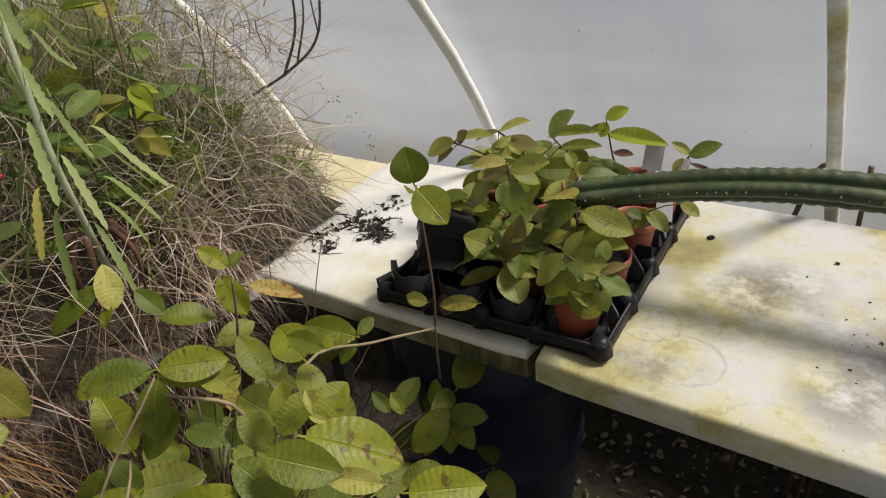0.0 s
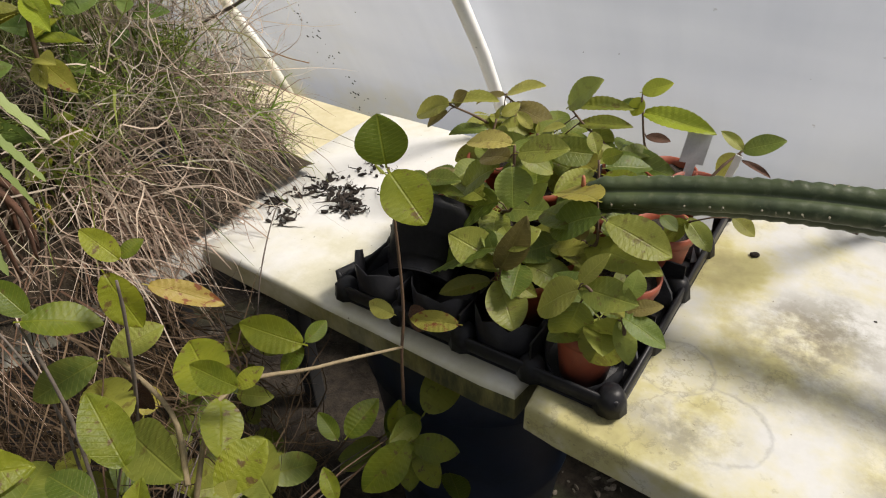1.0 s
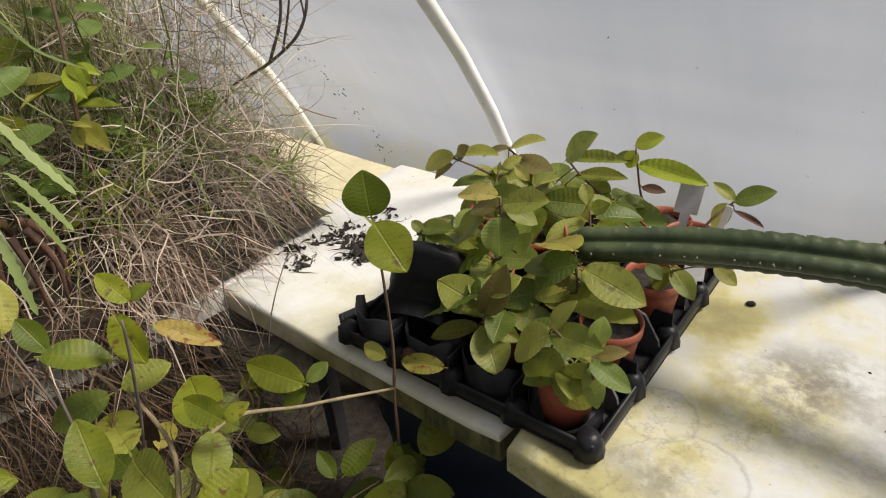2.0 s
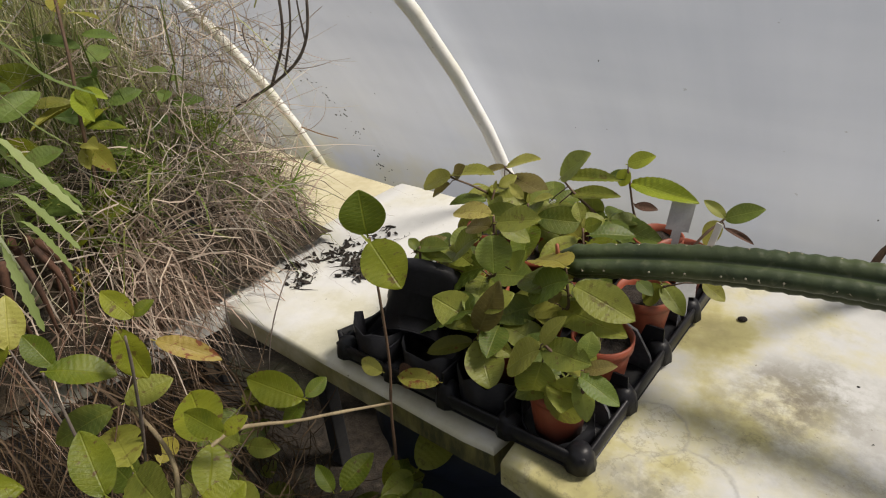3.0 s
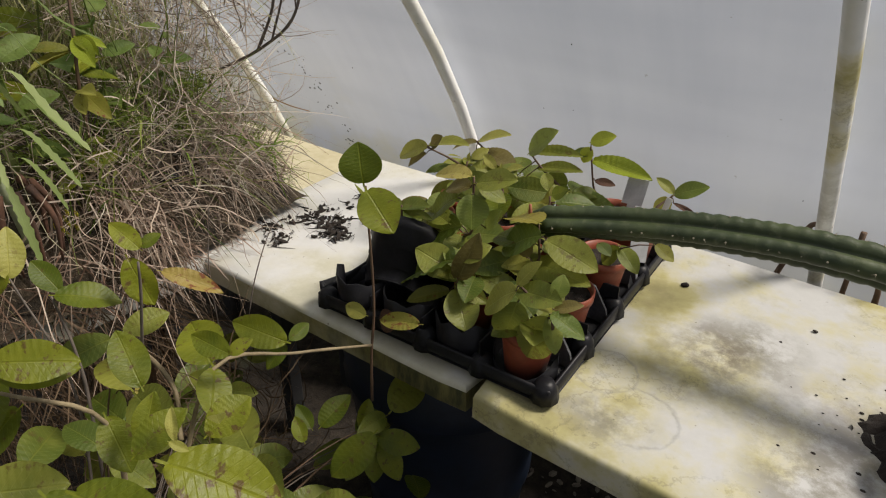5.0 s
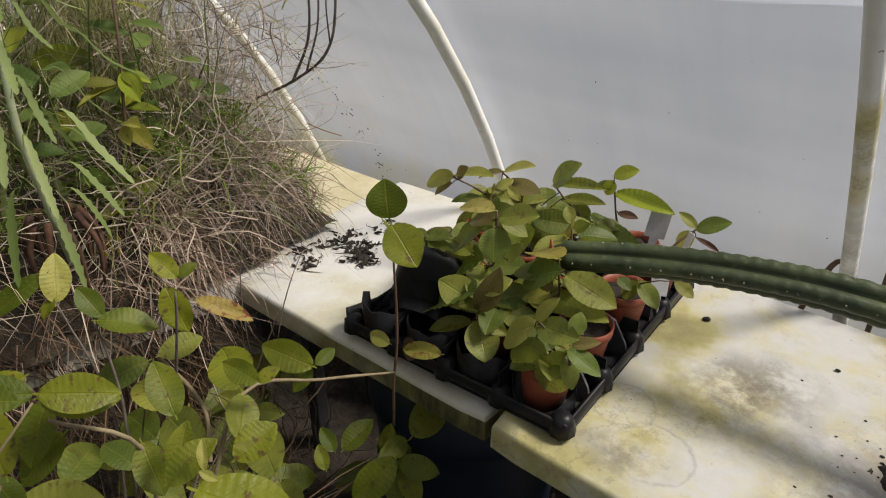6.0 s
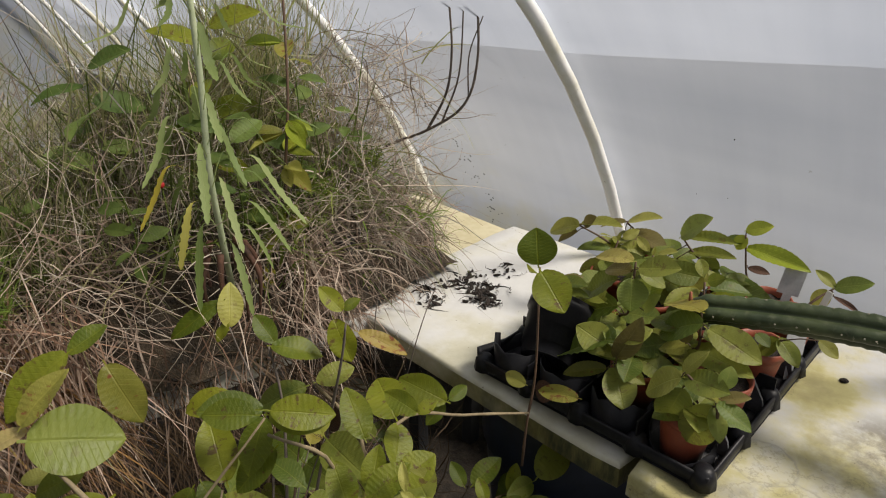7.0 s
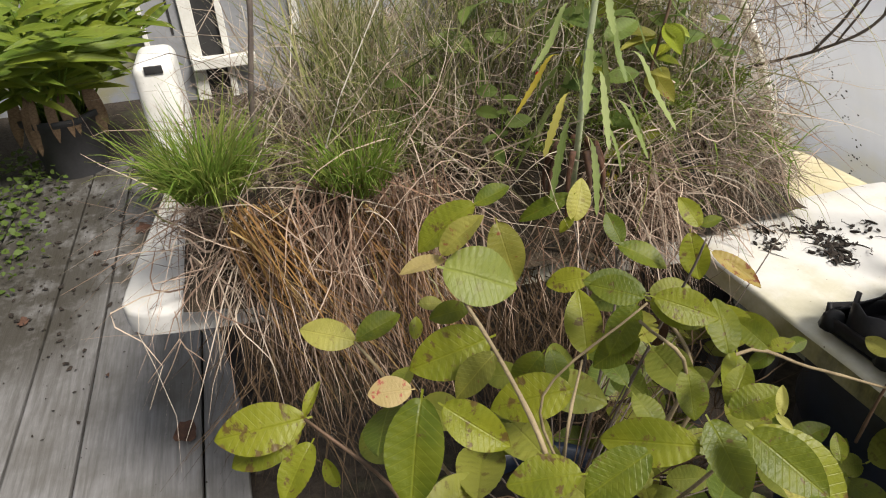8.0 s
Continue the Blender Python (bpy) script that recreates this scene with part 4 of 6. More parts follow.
grown(0.608, 0.28, [(0.651, 0.26, 0.875), (0.639, 0.26, 0.917)],
      ((0.633, 0.265, 0.916), (0.672, 0.245, 0.897), 0.48, M_SHRUB_DIM),
      ((0.605, 0.257, 0.914), (0.629, 0.247, 0.911), 0.7, M_LEAF),
      ((0.682, 0.265, 0.935), (0.712, 0.265, 0.923), 0.6, M_YOUNG),
      ((0.636, 0.258, 0.917), (0.61, 0.258, 0.88), 0.5, M_LEAF),
      )
grown(0.315, 0.25, [(0.34, 0.14, 0.892), (0.338, 0.14, 0.94)],
      ((0.328, 0.145, 0.934), (0.377, 0.145, 0.957), 0.45, M_LEAF),
      ((0.335, 0.142, 0.933), (0.317, 0.142, 0.946), 0.6, M_LEAF),
      ((0.326, 0.14, 0.927), (0.357, 0.17, 0.951), 0.4, M_BRONZE),
      ((0.343, 0.14, 0.932), (0.39, 0.14, 0.938), 0.3, M_LEAF),
      )
seedling(0.604, 0.165, 0.100, 1, 0.040, 14, (-0.02, 0.01), "small seedling showing bare potting soil", 0.3)
seedling(0.510, 0.285, 0.130, 4, 0.070, 19, (-0.01, 0.02), turn=1.0)
seedling(0.420, 0.300, 0.140, 5, 0.074, 20, (-0.02, 0.02), turn=0.3)
seedling(0.318, 0.335, 0.125, 4, 0.062, 21, (-0.01, 0.03), pale=0.3)


def fallen_pot():
    """A black nursery pot lying on its side in the empty cell."""
    p = tagged(empty("nursery_pot", (0.335, 0.14, TOP)), "black plastic nursery pot tipped over in the tray", "pot")
    m = pose(0.350, 0.120, TOP + 0.056, -55, 10, 25)
    bm = turned(bmesh.new(), ((0.042, -0.05), (0.046, -0.03), (0.0475, -0.03), (0.050, 0.0), (0.0515, 0.0), (0.054, 0.03), (0.058, 0.032), (0.058, 0.048), (0.054, 0.048), (0.050, 0.02), (0.043, -0.045)), m, 26, False)
    part("body", bm, M_BLACK, p)
    part("floor", turned(bmesh.new(), ((0.0425, -0.048), (0.0425, -0.044)), m, 26), M_BLACK, p)
    return p


fallen_pot()


def tag(x, y, z, rz, tilt, w=0.026, h=0.075, white=False):
    bm = bmesh.new()
    box(bm, -w / 2, -0.0006, 0, w / 2, 0.0006, h, 0.0005, 1)
    bmesh.ops.create_cube(bm, size=1, matrix=pose(0, 0, -0.02) @ Matrix.Diagonal((w * 0.4, 0.0011, 0.05, 1)))
    t = part("plant_label", bm, M_WHITE if white else M_TAG, smooth=False)
    t.matrix_world = pose(x, y, z, tilt, 8, rz)
    return tagged(t, "small white plastic plant label stuck in soil" if white else "grey plastic plant label stuck in soil", "plant label", "plant labels")


tag(0.590, 0.430, 0.900, 25, -12, 0.034, 0.045)
tag(0.640, 0.345, 0.850, 40, -20, 0.03, 0.04)
tag(0.642, 0.415, 0.885, -10, -10, 0.010, 0.05, True)

# ---- the cactus column that lies across ----


def cactus():
    c = empty("columnar_cactus", (1.2, 0.25, TOP))
    tagged(c, "long dark green ribbed cactus column lying across the bench", "cactus")
    pts = smooth_path([(0.532, 0.182, 0.960), (0.615, 0.210, 0.973), (0.70, 0.236, 0.983), (0.785, 0.255, 0.990), (0.87, 0.267, 0.994), (0.985, 0.273, 0.992), (1.10, 0.266, 0.978), (1.28, 0.25, 0.935), (1.45, 0.23, 0.88), (1.60, 0.21, 0.835)], 14)

    def rib(w, s):
        r = 1 + 0.52 * (abs(math.cos(2.0 * w - 0.29)) ** 0.8 - 0.60)
        end = min(1.0, 0.55 + s * 18)
        return r * end * (1 + 0.045 * math.sin(s * 260) * abs(math.cos(2.0 * w - 0.29)))
    column = part("column", tube(bmesh.new(), pts, 0.0185, 0.0245, 50, rib), M_CACTUS, c)
    # areoles with short spines on the ribs
    rnd = random.Random(4)
    bm = bmesh.new()
    up = Vector((0.13, 0.21, 0.97))
    for k in range(3, len(pts) - 1, 2):
        d = (pts[k + 1] - pts[k - 1]).normalized()
        a = up.cross(d).normalized()
        b = d.cross(a)
        r = 0.0185 + 0.006 * k / len(pts)
        for q in range(4):
            if rnd.random() < 0.45:
                continue
            w = (q * math.pi + 0.29) / 2.0
            n = math.cos(w) * a + math.sin(w) * b
            at = pts[k] + n * r * 1.18
            bmesh.ops.create_icosphere(bm, subdivisions=1, radius=0.0015, matrix=Matrix.Translation(at))
            if rnd.random() < 0.5:
                continue
            for _ in range(3):
                v = (n + 0.9 * Vector((rnd.uniform(-1, 1), rnd.uniform(-1, 1), rnd.uniform(-1, 1)))).normalized()
                s = v.orthogonal() * 0.0003
                bm.faces.new([bm.verts.new(at + s), bm.verts.new(at - s), bm.verts.new(at + v * 0.005)])
    tagged(part("spines", bm, M_SPINE, column), "pale woolly spine cushions", kind="stuff")
    # dried brown growing tip
    part("tip", tube(bmesh.new(), [Vector((0.534, 0.184, 0.962)), Vector((0.530, 0.181, 0.972)), Vector((0.529, 0.180, 0.985))], 0.004, 0.002, 7), M_RED, c, "dry brown tip")


cactus()

# ---- the drum, the pot and the shrub in front of the bench ----


def drum():
    d = tagged(empty("drum", (0.33, 0.30, 0)), "dark navy blue plastic drum under the bench", "drum")
    m = Matrix.Translation((0.325, 0.30, 0))
    part("body", turned(bmesh.new(), ((0.15, -0.02), (0.162, 0.0), (0.18, 0.24), (0.187, 0.25), (0.188, 0.27), (0.182, 0.28), (0.205, 0.52), (0.212, 0.53), (0.208, 0.55), (0.226, 0.732), (0.20, 0.732)), m, 40), M_BLUE, d)
    part("rim", turned(bmesh.new(), ((0.212, 0.732), (0.234, 0.733), (0.237, 0.742), (0.234, 0.752), (0.212, 0.752)), m, 40), M_BLUE, d)
    part("lid", turned(bmesh.new(), ((0.205, 0.732), (0.211, 0.734), (0.211, 0.744), (0.10, 0.746)), m, 40), M_BLUE, d)


drum()


def shrub_pot():
    d = tagged(empty("shrub_pot", (0.27, -0.38, 0)), "blue plastic tub that holds the shrub", "pot")
    m = Matrix.Translation((0.29, -0.40, 0))
    part("body", turned(bmesh.new(), ((0.13, -0.02), (0.165, 0.50), (0.175, 0.505), (0.175, 0.53), (0.160, 0.53), (0.155, 0.49)), m, 36, False), M_BLUE, d)
    bm = bmesh.new()
    turned(bm, ((0.15, 0.47), (0.157, 0.49), (0.10, 0.50), (0.02, 0.51)), m, 24)
    part("soil", bm, M_SOIL, d)


shrub_pot()

shrub = tagged(empty("shrub", (0.29, -0.40, 0.5)), "leafy shrub with ribbed yellow green leaves and pale branches", "shrub")


def branch(points, r0, r1, material=M_BARK, plant=None, knots=0.15):
    return part("branch", tube(bmesh.new(), smooth_path(points, 5), 0.72 * r0, 0.72 * r1, 8, knots=knots), material, plant or shrub)


branch([(0.30, -0.42, 0.50), (0.47, -0.52, 0.88), (0.499, -0.551, 1.016), (0.418, -0.555, 1.043), (0.352, -0.577, 1.09)], 0.0042, 0.0022)
branch([(0.27, -0.45, 0.50), (0.33, -0.58, 0.80), (0.29, -0.634, 0.931), (0.235, -0.654, 0.943)], 0.004, 0.002)
branch([(0.31, -0.46, 0.50), (0.42, -0.62, 0.80), (0.417, -0.661, 0.922), (0.370, -0.723, 0.985)], 0.004, 0.002, M_STEM)
branch([(0.29, -0.38, 0.50), (0.40, -0.37, 0.82), (0.434, -0.369, 0.98), (0.422, -0.423, 1.05)], 0.0045, 0.002)
branch([(0.33, -0.42, 0.52), (0.461, -0.510, 0.956), (0.403, -0.465, 1.0)], 0.003, 0.0015)
branch([(0.30, -0.38, 0.50), (0.36, -0.30, 0.76), (0.352, -0.219, 0.886), (0.375, -0.12, 0.852), (0.405, -0.014, 0.808)], 0.0040, 0.0024)
branch([(0.36, -0.28, 0.83), (0.30, -0.245, 0.858), (0.18, -0.232, 0.863)], 0.0042, 0.0030)
branch([(0.400, -0.014, 0.70), (0.402, -0.012, 0.79), (0.406, -0.006, 0.88), (0.396, 0.0, 1.043)], 0.0032, 0.0020, M_STEM)
branch([(0.33, -0.35, 0.50), (0.47, -0.36, 0.85), (0.49, -0.34, 0.93)], 0.004, 0.002)
branch([(0.26, -0.37, 0.50), (0.22, -0.31, 0.80), (0.211, -0.299, 0.898), (0.191, -0.296, 0.962)], 0.0035, 0.0018, M_TWIG)
branch([(0.25, -0.36, 0.50), (0.24, -0.26, 0.80), (0.27, -0.24, 0.95), (0.28, -0.235, 1.01)], 0.0035, 0.0018, M_TWIG)
branch([(0.24, -0.39, 0.50), (0.16, -0.30, 0.78), (0.08, -0.296, 0.94)], 0.0035, 0.0015, M_TWIG)
branch([(0.34, -0.38, 0.50), (0.52, -0.30, 0.80), (0.56, -0.32, 0.86)], 0.005, 0.0025)
branch([(0.31, -0.34, 0.50), (0.36, -0.10, 0.60), (0.41, 0.0, 0.64)], 0.003, 0.0015, M_STEM)
branch([(0.438, -0.431, 1.084), (0.42, -0.513, 0.987), (0.45, -0.50, 0.90)], 0.0013, 0.0022, M_BARK)
leaf(shrub, (0.234, -0.654, 0.944), (0.214, -0.710, 0.964), M_YOUNG)
leaf(shrub, (0.234, -0.651, 0.945), (0.226, -0.599, 0.965))
leaf(shrub, (0.347, -0.580, 1.098), (0.379, -0.522, 1.086), M_SHRUB_DIM, wide=0.72)
leaf(shrub, (0.341, -0.579, 1.108), (0.332, -0.542, 1.141), M_PINK)
leaf(shrub, (0.335, -0.576, 1.098), (0.328, -0.617, 1.094), M_BLUSH, wide=0.40)
leaf(shrub, (0.279, -0.526, 1.116), (0.278, -0.591, 1.086))
leaf(shrub, (0.280, -0.525, 1.116), (0.283, -0.492, 1.134))
leaf(shrub, (0.272, -0.498, 1.085), (0.311, -0.492, 1.035), M_PINK)
leaf(shrub, (0.401, -0.459, 1.005), (0.362, -0.451, 1.052))
leaf(shrub, (0.439, -0.439, 1.093), (0.411, -0.472, 1.098))
leaf(shrub, (0.439, -0.425, 1.089), (0.476, -0.388, 1.086))
leaf(shrub, (0.246, -0.229, 0.998), (0.281, -0.233, 0.951))
leaf(shrub, (0.260, -0.202, 0.972), (0.316, -0.165, 0.953), M_PINK, wide=0.30)
leaf(shrub, (0.235, -0.208, 0.997), (0.204, -0.219, 1.027))
leaf(shrub, (0.235, -0.206, 0.998), (0.245, -0.186, 1.011))
leaf(shrub, (0.193, -0.293, 0.962), (0.236, -0.244, 0.955))
leaf(shrub, (0.186, -0.284, 0.960), (0.157, -0.292, 0.994))
leaf(shrub, (0.080, -0.296, 0.940), (0.061, -0.272, 0.995), M_YOUNG)
leaf(shrub, (0.062, -0.294, 0.972), (0.043, -0.370, 0.938), wide=0.30)
leaf(shrub, (0.079, -0.296, 0.944), (0.078, -0.319, 0.925))
leaf(shrub, (0.306, -0.403, 1.016), (0.287, -0.447, 1.007))
leaf(shrub, (0.395, -0.629, 1.012), (0.388, -0.667, 1.013), M_BLUSH, 0.6)
leaf(shrub, (0.430, -0.629, 1.035), (0.488, -0.663, 0.982))
leaf(shrub, (0.446, -0.615, 1.037), (0.487, -0.575, 1.016))
leaf(shrub, (0.367, -0.545, 1.023), (0.362, -0.623, 1.003))
leaf(shrub, (0.392, -0.549, 1.026), (0.403, -0.594, 1.000), M_PINK)
leaf(shrub, (0.330, -0.468, 0.948), (0.341, -0.508, 0.918))
leaf(shrub, (0.332, -0.459, 0.951), (0.365, -0.457, 0.922))
leaf(shrub, (0.397, -0.470, 0.958), (0.376, -0.548, 0.942))
leaf(shrub, (0.542, -0.546, 1.040), (0.524, -0.596, 1.033))
leaf(shrub, (0.370, -0.723, 0.985), (0.373, -0.801, 0.991))
leaf(shrub, (0.370, -0.723, 0.986), (0.349, -0.705, 1.007), wide=0.30)
leaf(shrub, (0.354, -0.729, 0.960), (0.370, -0.795, 0.951))
leaf(shrub, (0.420, -0.721, 1.007), (0.449, -0.755, 0.984))
leaf(shrub, (0.387, -0.705, 0.904), (0.366, -0.715, 0.921))
leaf(shrub, (0.557, -0.462, 1.052), (0.519, -0.520, 1.042), wide=0.45)
leaf(shrub, (0.553, -0.501, 1.057), (0.554, -0.549, 1.031))
leaf(shrub, (0.549, -0.451, 1.065), (0.597, -0.447, 1.040))
leaf(shrub, (0.577, -0.444, 1.081), (0.628, -0.424, 1.070))
leaf(shrub, (0.506, -0.383, 1.004), (0.517, -0.345, 1.030))
leaf(shrub, (0.495, -0.370, 0.992), (0.477, -0.349, 1.025))
leaf(shrub, (0.431, -0.367, 0.984), (0.467, -0.375, 0.950))
leaf(shrub, (0.449, -0.340, 1.008), (0.415, -0.332, 1.047))
leaf(shrub, (0.391, -0.220, 0.929), (0.350, -0.237, 0.947))
leaf(shrub, (0.391, -0.220, 0.929), (0.403, -0.199, 0.942))
leaf(shrub, (0.538, -0.366, 1.027), (0.523, -0.358, 1.044), M_YOUNG, wide=0.35)
leaf(shrub, (0.535, -0.369, 1.026), (0.549, -0.364, 1.022), M_YOUNG, wide=0.40)
leaf(shrub, (0.414, -0.415, 1.023), (0.409, -0.459, 0.998))
leaf(shrub, (0.521, -0.241, 0.900), (0.502, -0.234, 0.917))
leaf(shrub, (0.289, -0.590, 1.019), (0.296, -0.566, 1.019), M_YOUNG)
leaf(shrub, (0.322, -0.548, 1.026), (0.314, -0.588, 1.021))
leaf(shrub, (0.272, -0.593, 0.959), (0.258, -0.586, 0.978))
leaf(shrub, (0.410, -0.617, 1.001), (0.434, -0.623, 0.979), wide=0.35)
leaf(shrub, (0.349, -0.090, 0.675), (0.317, -0.086, 0.701))
leaf(shrub, (0.358, -0.080, 0.676), (0.368, -0.030, 0.708))
leaf(shrub, (0.389, -0.031, 0.651), (0.384, 0.001, 0.680))
leaf(shrub, (0.423, -0.039, 0.667), (0.405, -0.111, 0.627))
leaf(shrub, (0.416, -0.023, 0.642), (0.475, 0.003, 0.631))
leaf(shrub, (0.415, -0.015, 0.620), (0.464, -0.030, 0.585))
leaf(shrub, (0.407, -0.020, 0.621), (0.434, -0.055, 0.582))
leaf(shrub, (0.277, -0.057, 0.779), (0.215, -0.098, 0.814))
leaf(shrub, (0.279, -0.052, 0.780), (0.287, -0.019, 0.794))
leaf(shrub, (0.266, -0.050, 0.763), (0.263, -0.089, 0.744))
leaf(shrub, (0.647, -0.384, 1.013), (0.696, -0.350, 1.012))
leaf(shrub, (0.628, -0.390, 1.019), (0.588, -0.414, 1.031), M_YOUNG, wide=0.35)
leaf(shrub, (0.522, -0.370, 0.995), (0.599, -0.328, 0.969))
leaf(shrub, (0.428, -0.427, 1.084), (0.402, -0.471, 1.096))
leaf(shrub, (0.433, -0.424, 1.080), (0.464, -0.383, 1.070))
leaf(shrub, (0.404, -0.415, 1.053), (0.420, -0.450, 1.018))
leaf(shrub, (0.346, -0.217, 0.891), (0.290, -0.201, 0.918), wide=0.72)
leaf(shrub, (0.352, -0.219, 0.886), (0.393, -0.252, 0.873), wide=0.66)
leaf(shrub, (0.427, -0.284, 0.886), (0.437, -0.236, 0.908), wide=0.62)
leaf(shrub, (0.470, -0.295, 0.950), (0.490, -0.304, 0.969), M_YOUNG, 0.5)
leaf(shrub, (0.245, -0.240, 0.862), (0.222, -0.246, 0.790), M_DEAD, 0.34, face=(0.6, -0.6, 0.3), name="dead_leaf")
# the stem that leans on the bench
leaf(shrub, (0.393, 0.000, 1.046), (0.384, 0.002, 1.094), M_SHRUB, 0.92, face=(0.45, -0.75, 0.5))
leaf(shrub, (0.401, -0.004, 1.040), (0.452, -0.020, 1.012), M_SHRUB, 0.78, face=(0.35, -0.6, 0.75))
leaf(shrub, (0.388, 0.006, 1.028), (0.355, 0.040, 1.01), M_SHRUB, 0.5)
leaf(shrub, (0.392, -0.008, 0.850), (0.352, -0.012, 0.852), M_YOUNG, 0.5, face=(0.3, -0.8, 0.6))
leaf(shrub, (0.47, 0.01, 0.860), (0.408, -0.006, 0.852), M_PINK, 0.35, face=(0.3, -0.6, 0.8))


def fill_leaves():
    """The leaves deeper in the shrub."""
    rnd = random.Random(77)
    for k in range(58):
        q = Vector((rnd.uniform(0.16, 0.50), rnd.uniform(-0.66, -0.24), rnd.uniform(0.66, 0.90)))
        if k > 24:
            q = Vector((rnd.uniform(0.06, 0.52), rnd.uniform(-0.30, 0.03), rnd.uniform(0.42, 0.68)))
        line = smooth_path([(0.29, -0.40, 0.50), Vector((0.29, -0.40, 0.50)).lerp(q, 0.6) + Vector((0, 0, 0.05)), q], 4)
        part("twig", tube(bmesh.new(), line, 0.0014, 0.0008, 6), M_TWIG if k % 2 else M_STEM, shrub)
        a = rnd.uniform(0, 6.28)
        for s in (0, math.pi):
            d = Vector((math.cos(a + s), math.sin(a + s), rnd.uniform(-0.2, 0.4))).normalized()
            leaf(shrub, q + d * 0.008, q + d * rnd.uniform(0.06, 0.10), M_LEAF)


fill_leaves()
leaf(shrub, (0.425, 0.020, 0.838), (0.385, 0.016, 0.822), M_DEAD, 0.7, face=(0.2, -0.9, 0.5), name="dead_leaf")

# ---- the overgrown bench ----
rng = np.random.default_rng(7)


def front(y):
    """How far the board's front edge is set back along its skewed side."""
    return min(0.0, (y + 0.19) * 0.138)


def mound_height(x, y):
    """The top of the root mass over the board."""
    edge = min(1.0, max(0.0, (-0.045 + front(y) - x) / 0.10), max(0.0, (y + 0.865) / 0.10))
    edge = min(edge, max(0.0, (0.27 - y) / 0.12))
    h = 0.12 + 0.09 * math.exp(-((y + 0.05) / 0.30) ** 2) + 0.05 * noise.noise(Vector((x * 7, y * 7, 3)))
    return TOP - 0.012 + max(0.0, h * edge ** 0.6)


def root_mass():
    bm = bmesh.new()
    rows = []
    for i in range(33):
        row = []
        for j in range(71):
            y = -0.88 + 1.16 * j / 70
            x = -0.72 + (0.70 + front(y)) * i / 32
            row.append(bm.verts.new((x + 0.012 * noise.noise(Vector((x * 9, y * 9, 7))), y, mound_height(x, y) + 0.012 * noise.noise(Vector((x * 25, y * 25, 1))))))
        rows.append(row)
    for a, b in zip(rows, rows[1:]):
        for j in range(70):
            bm.faces.new((a[j], b[j], b[j + 1], a[j + 1]))
    tagged(part("root_mass", bm, M_ROOTS), "dark matted roots and soil covering the bench board", "soil", kind="stuff")


root_mass()


def spot(x0, x1, y0, y1):
    x, y = rng.uniform(x0, x1), rng.uniform(y0, y1)
    x += front(y) + 0.03
    return np.array([x, y, mound_height(x, y)])


def sward(name, n, area, length, way, spread, droop, width, material, label, wild=0.12, segs=7, lift=0.0):
    """Loose grass over an area of the mound."""
    lines = []
    while len(lines) < n:
        p = spot(*area) + np.array([0, 0, lift * rng.random()])
        # clumps: neighbours lean alike, and bare gaps stay between them
        c = np.array(noise.noise_vector(Vector(p * 7.0)))
        if c[2] + rng.normal() * 0.15 < -0.05:
            continue
        if p[0] > -0.14 and 0.005 < p[1] < 0.065:
            continue
        if name == "dry_grass" and -0.46 < p[1] < -0.10 and p[0] > -0.26 and rng.random() < 0.82:
            continue
        w = np.asarray(way) + rng.normal(size=3) * spread * 0.75 + c * 0.9 * spread
        lines.append(blade(p, w, rng.uniform(*length) * (1 + 0.5 * c[0]), rng.uniform(*droop), segs, wild))
    return tagged(ribbons(name, lines, width * (0.36 + 1.1 * rng.random(n) ** 2.4), material), label, "grass", kind="stuff")


# dry tangle on top and over the front
sward("dry_grass", 2700, (-0.60, -0.085, -0.87, 0.25), (0.08, 0.28), (0.25, -0.05, 0.55), 0.55, (0.2, 0.9), 0.0015, M_DRY, "tangled dry straw-coloured grass", 0.16)
sward("dry_grass", 1000, (-0.13, -0.058, -0.80, 0.10), (0.07, 0.15), (0.45, 0.0, 0.10), 0.40, (0.4, 1.1), 0.0015, M_DRY, "dry grass hanging over the bench edge", 0.14)
sward("dry_grass", 1300, (-0.36, -0.10, 0.05, 0.24), (0.06, 0.14), (0.35, 0.20, 0.25), 0.45, (0.3, 1.2), 0.0011, M_GREYED, "bleached dry grass spilling towards the film", 0.18)
# green and dry mixed stand behind
sward("tall_grass", 1500, (-0.62, -0.20, -0.62, 0.24), (0.22, 0.46), (0.10, 0.0, 1.0), 0.26, (0.05, 0.45), 0.0016, M_MIXED, "tall mixed green and straw grass", 0.10)
sward("tall_grass", 600, (-0.60, -0.28, -0.10, 0.18), (0.35, 0.62), (0.08, 0.0, 1.0), 0.20, (0.05, 0.35), 0.0016, M_MIXED, "tall upright grass stems by the film", 0.08)
sward("tall_grass", 1000, (-0.66, -0.26, -0.66, 0.00), (0.28, 0.56), (0.12, -0.05, 0.9), 0.36, (0.2, 0.9), 0.0013, M_GREYED, "tall dead grass leaning over the mound", 0.16)
sward("tall_grass", 700, (-0.50, -0.16, -0.80, -0.05), (0.14, 0.30), (0.25, 0.0, 0.7), 0.5, (0.3, 1.0), 0.0017, M_MIXED, "mixed green and straw grass on the mound", 0.14)
sward("tall_grass", 900, (-0.56, -0.17, -0.58, 0.12), (0.22, 0.48), (0.12, 0.0, 1.0), 0.26, (0.05, 0.5), 0.0018, M_FRESH, "rank upright green grass blades in the mound", 0.09)
sward("green_grass", 500, (-0.40, -0.10, -0.15, 0.30), (0.10, 0.24), (0.35, 0.0, 0.7), 0.35, (0.2, 0.9), 0.0018, M_GRASS, "fresh green blades among the dry grass", 0.1)


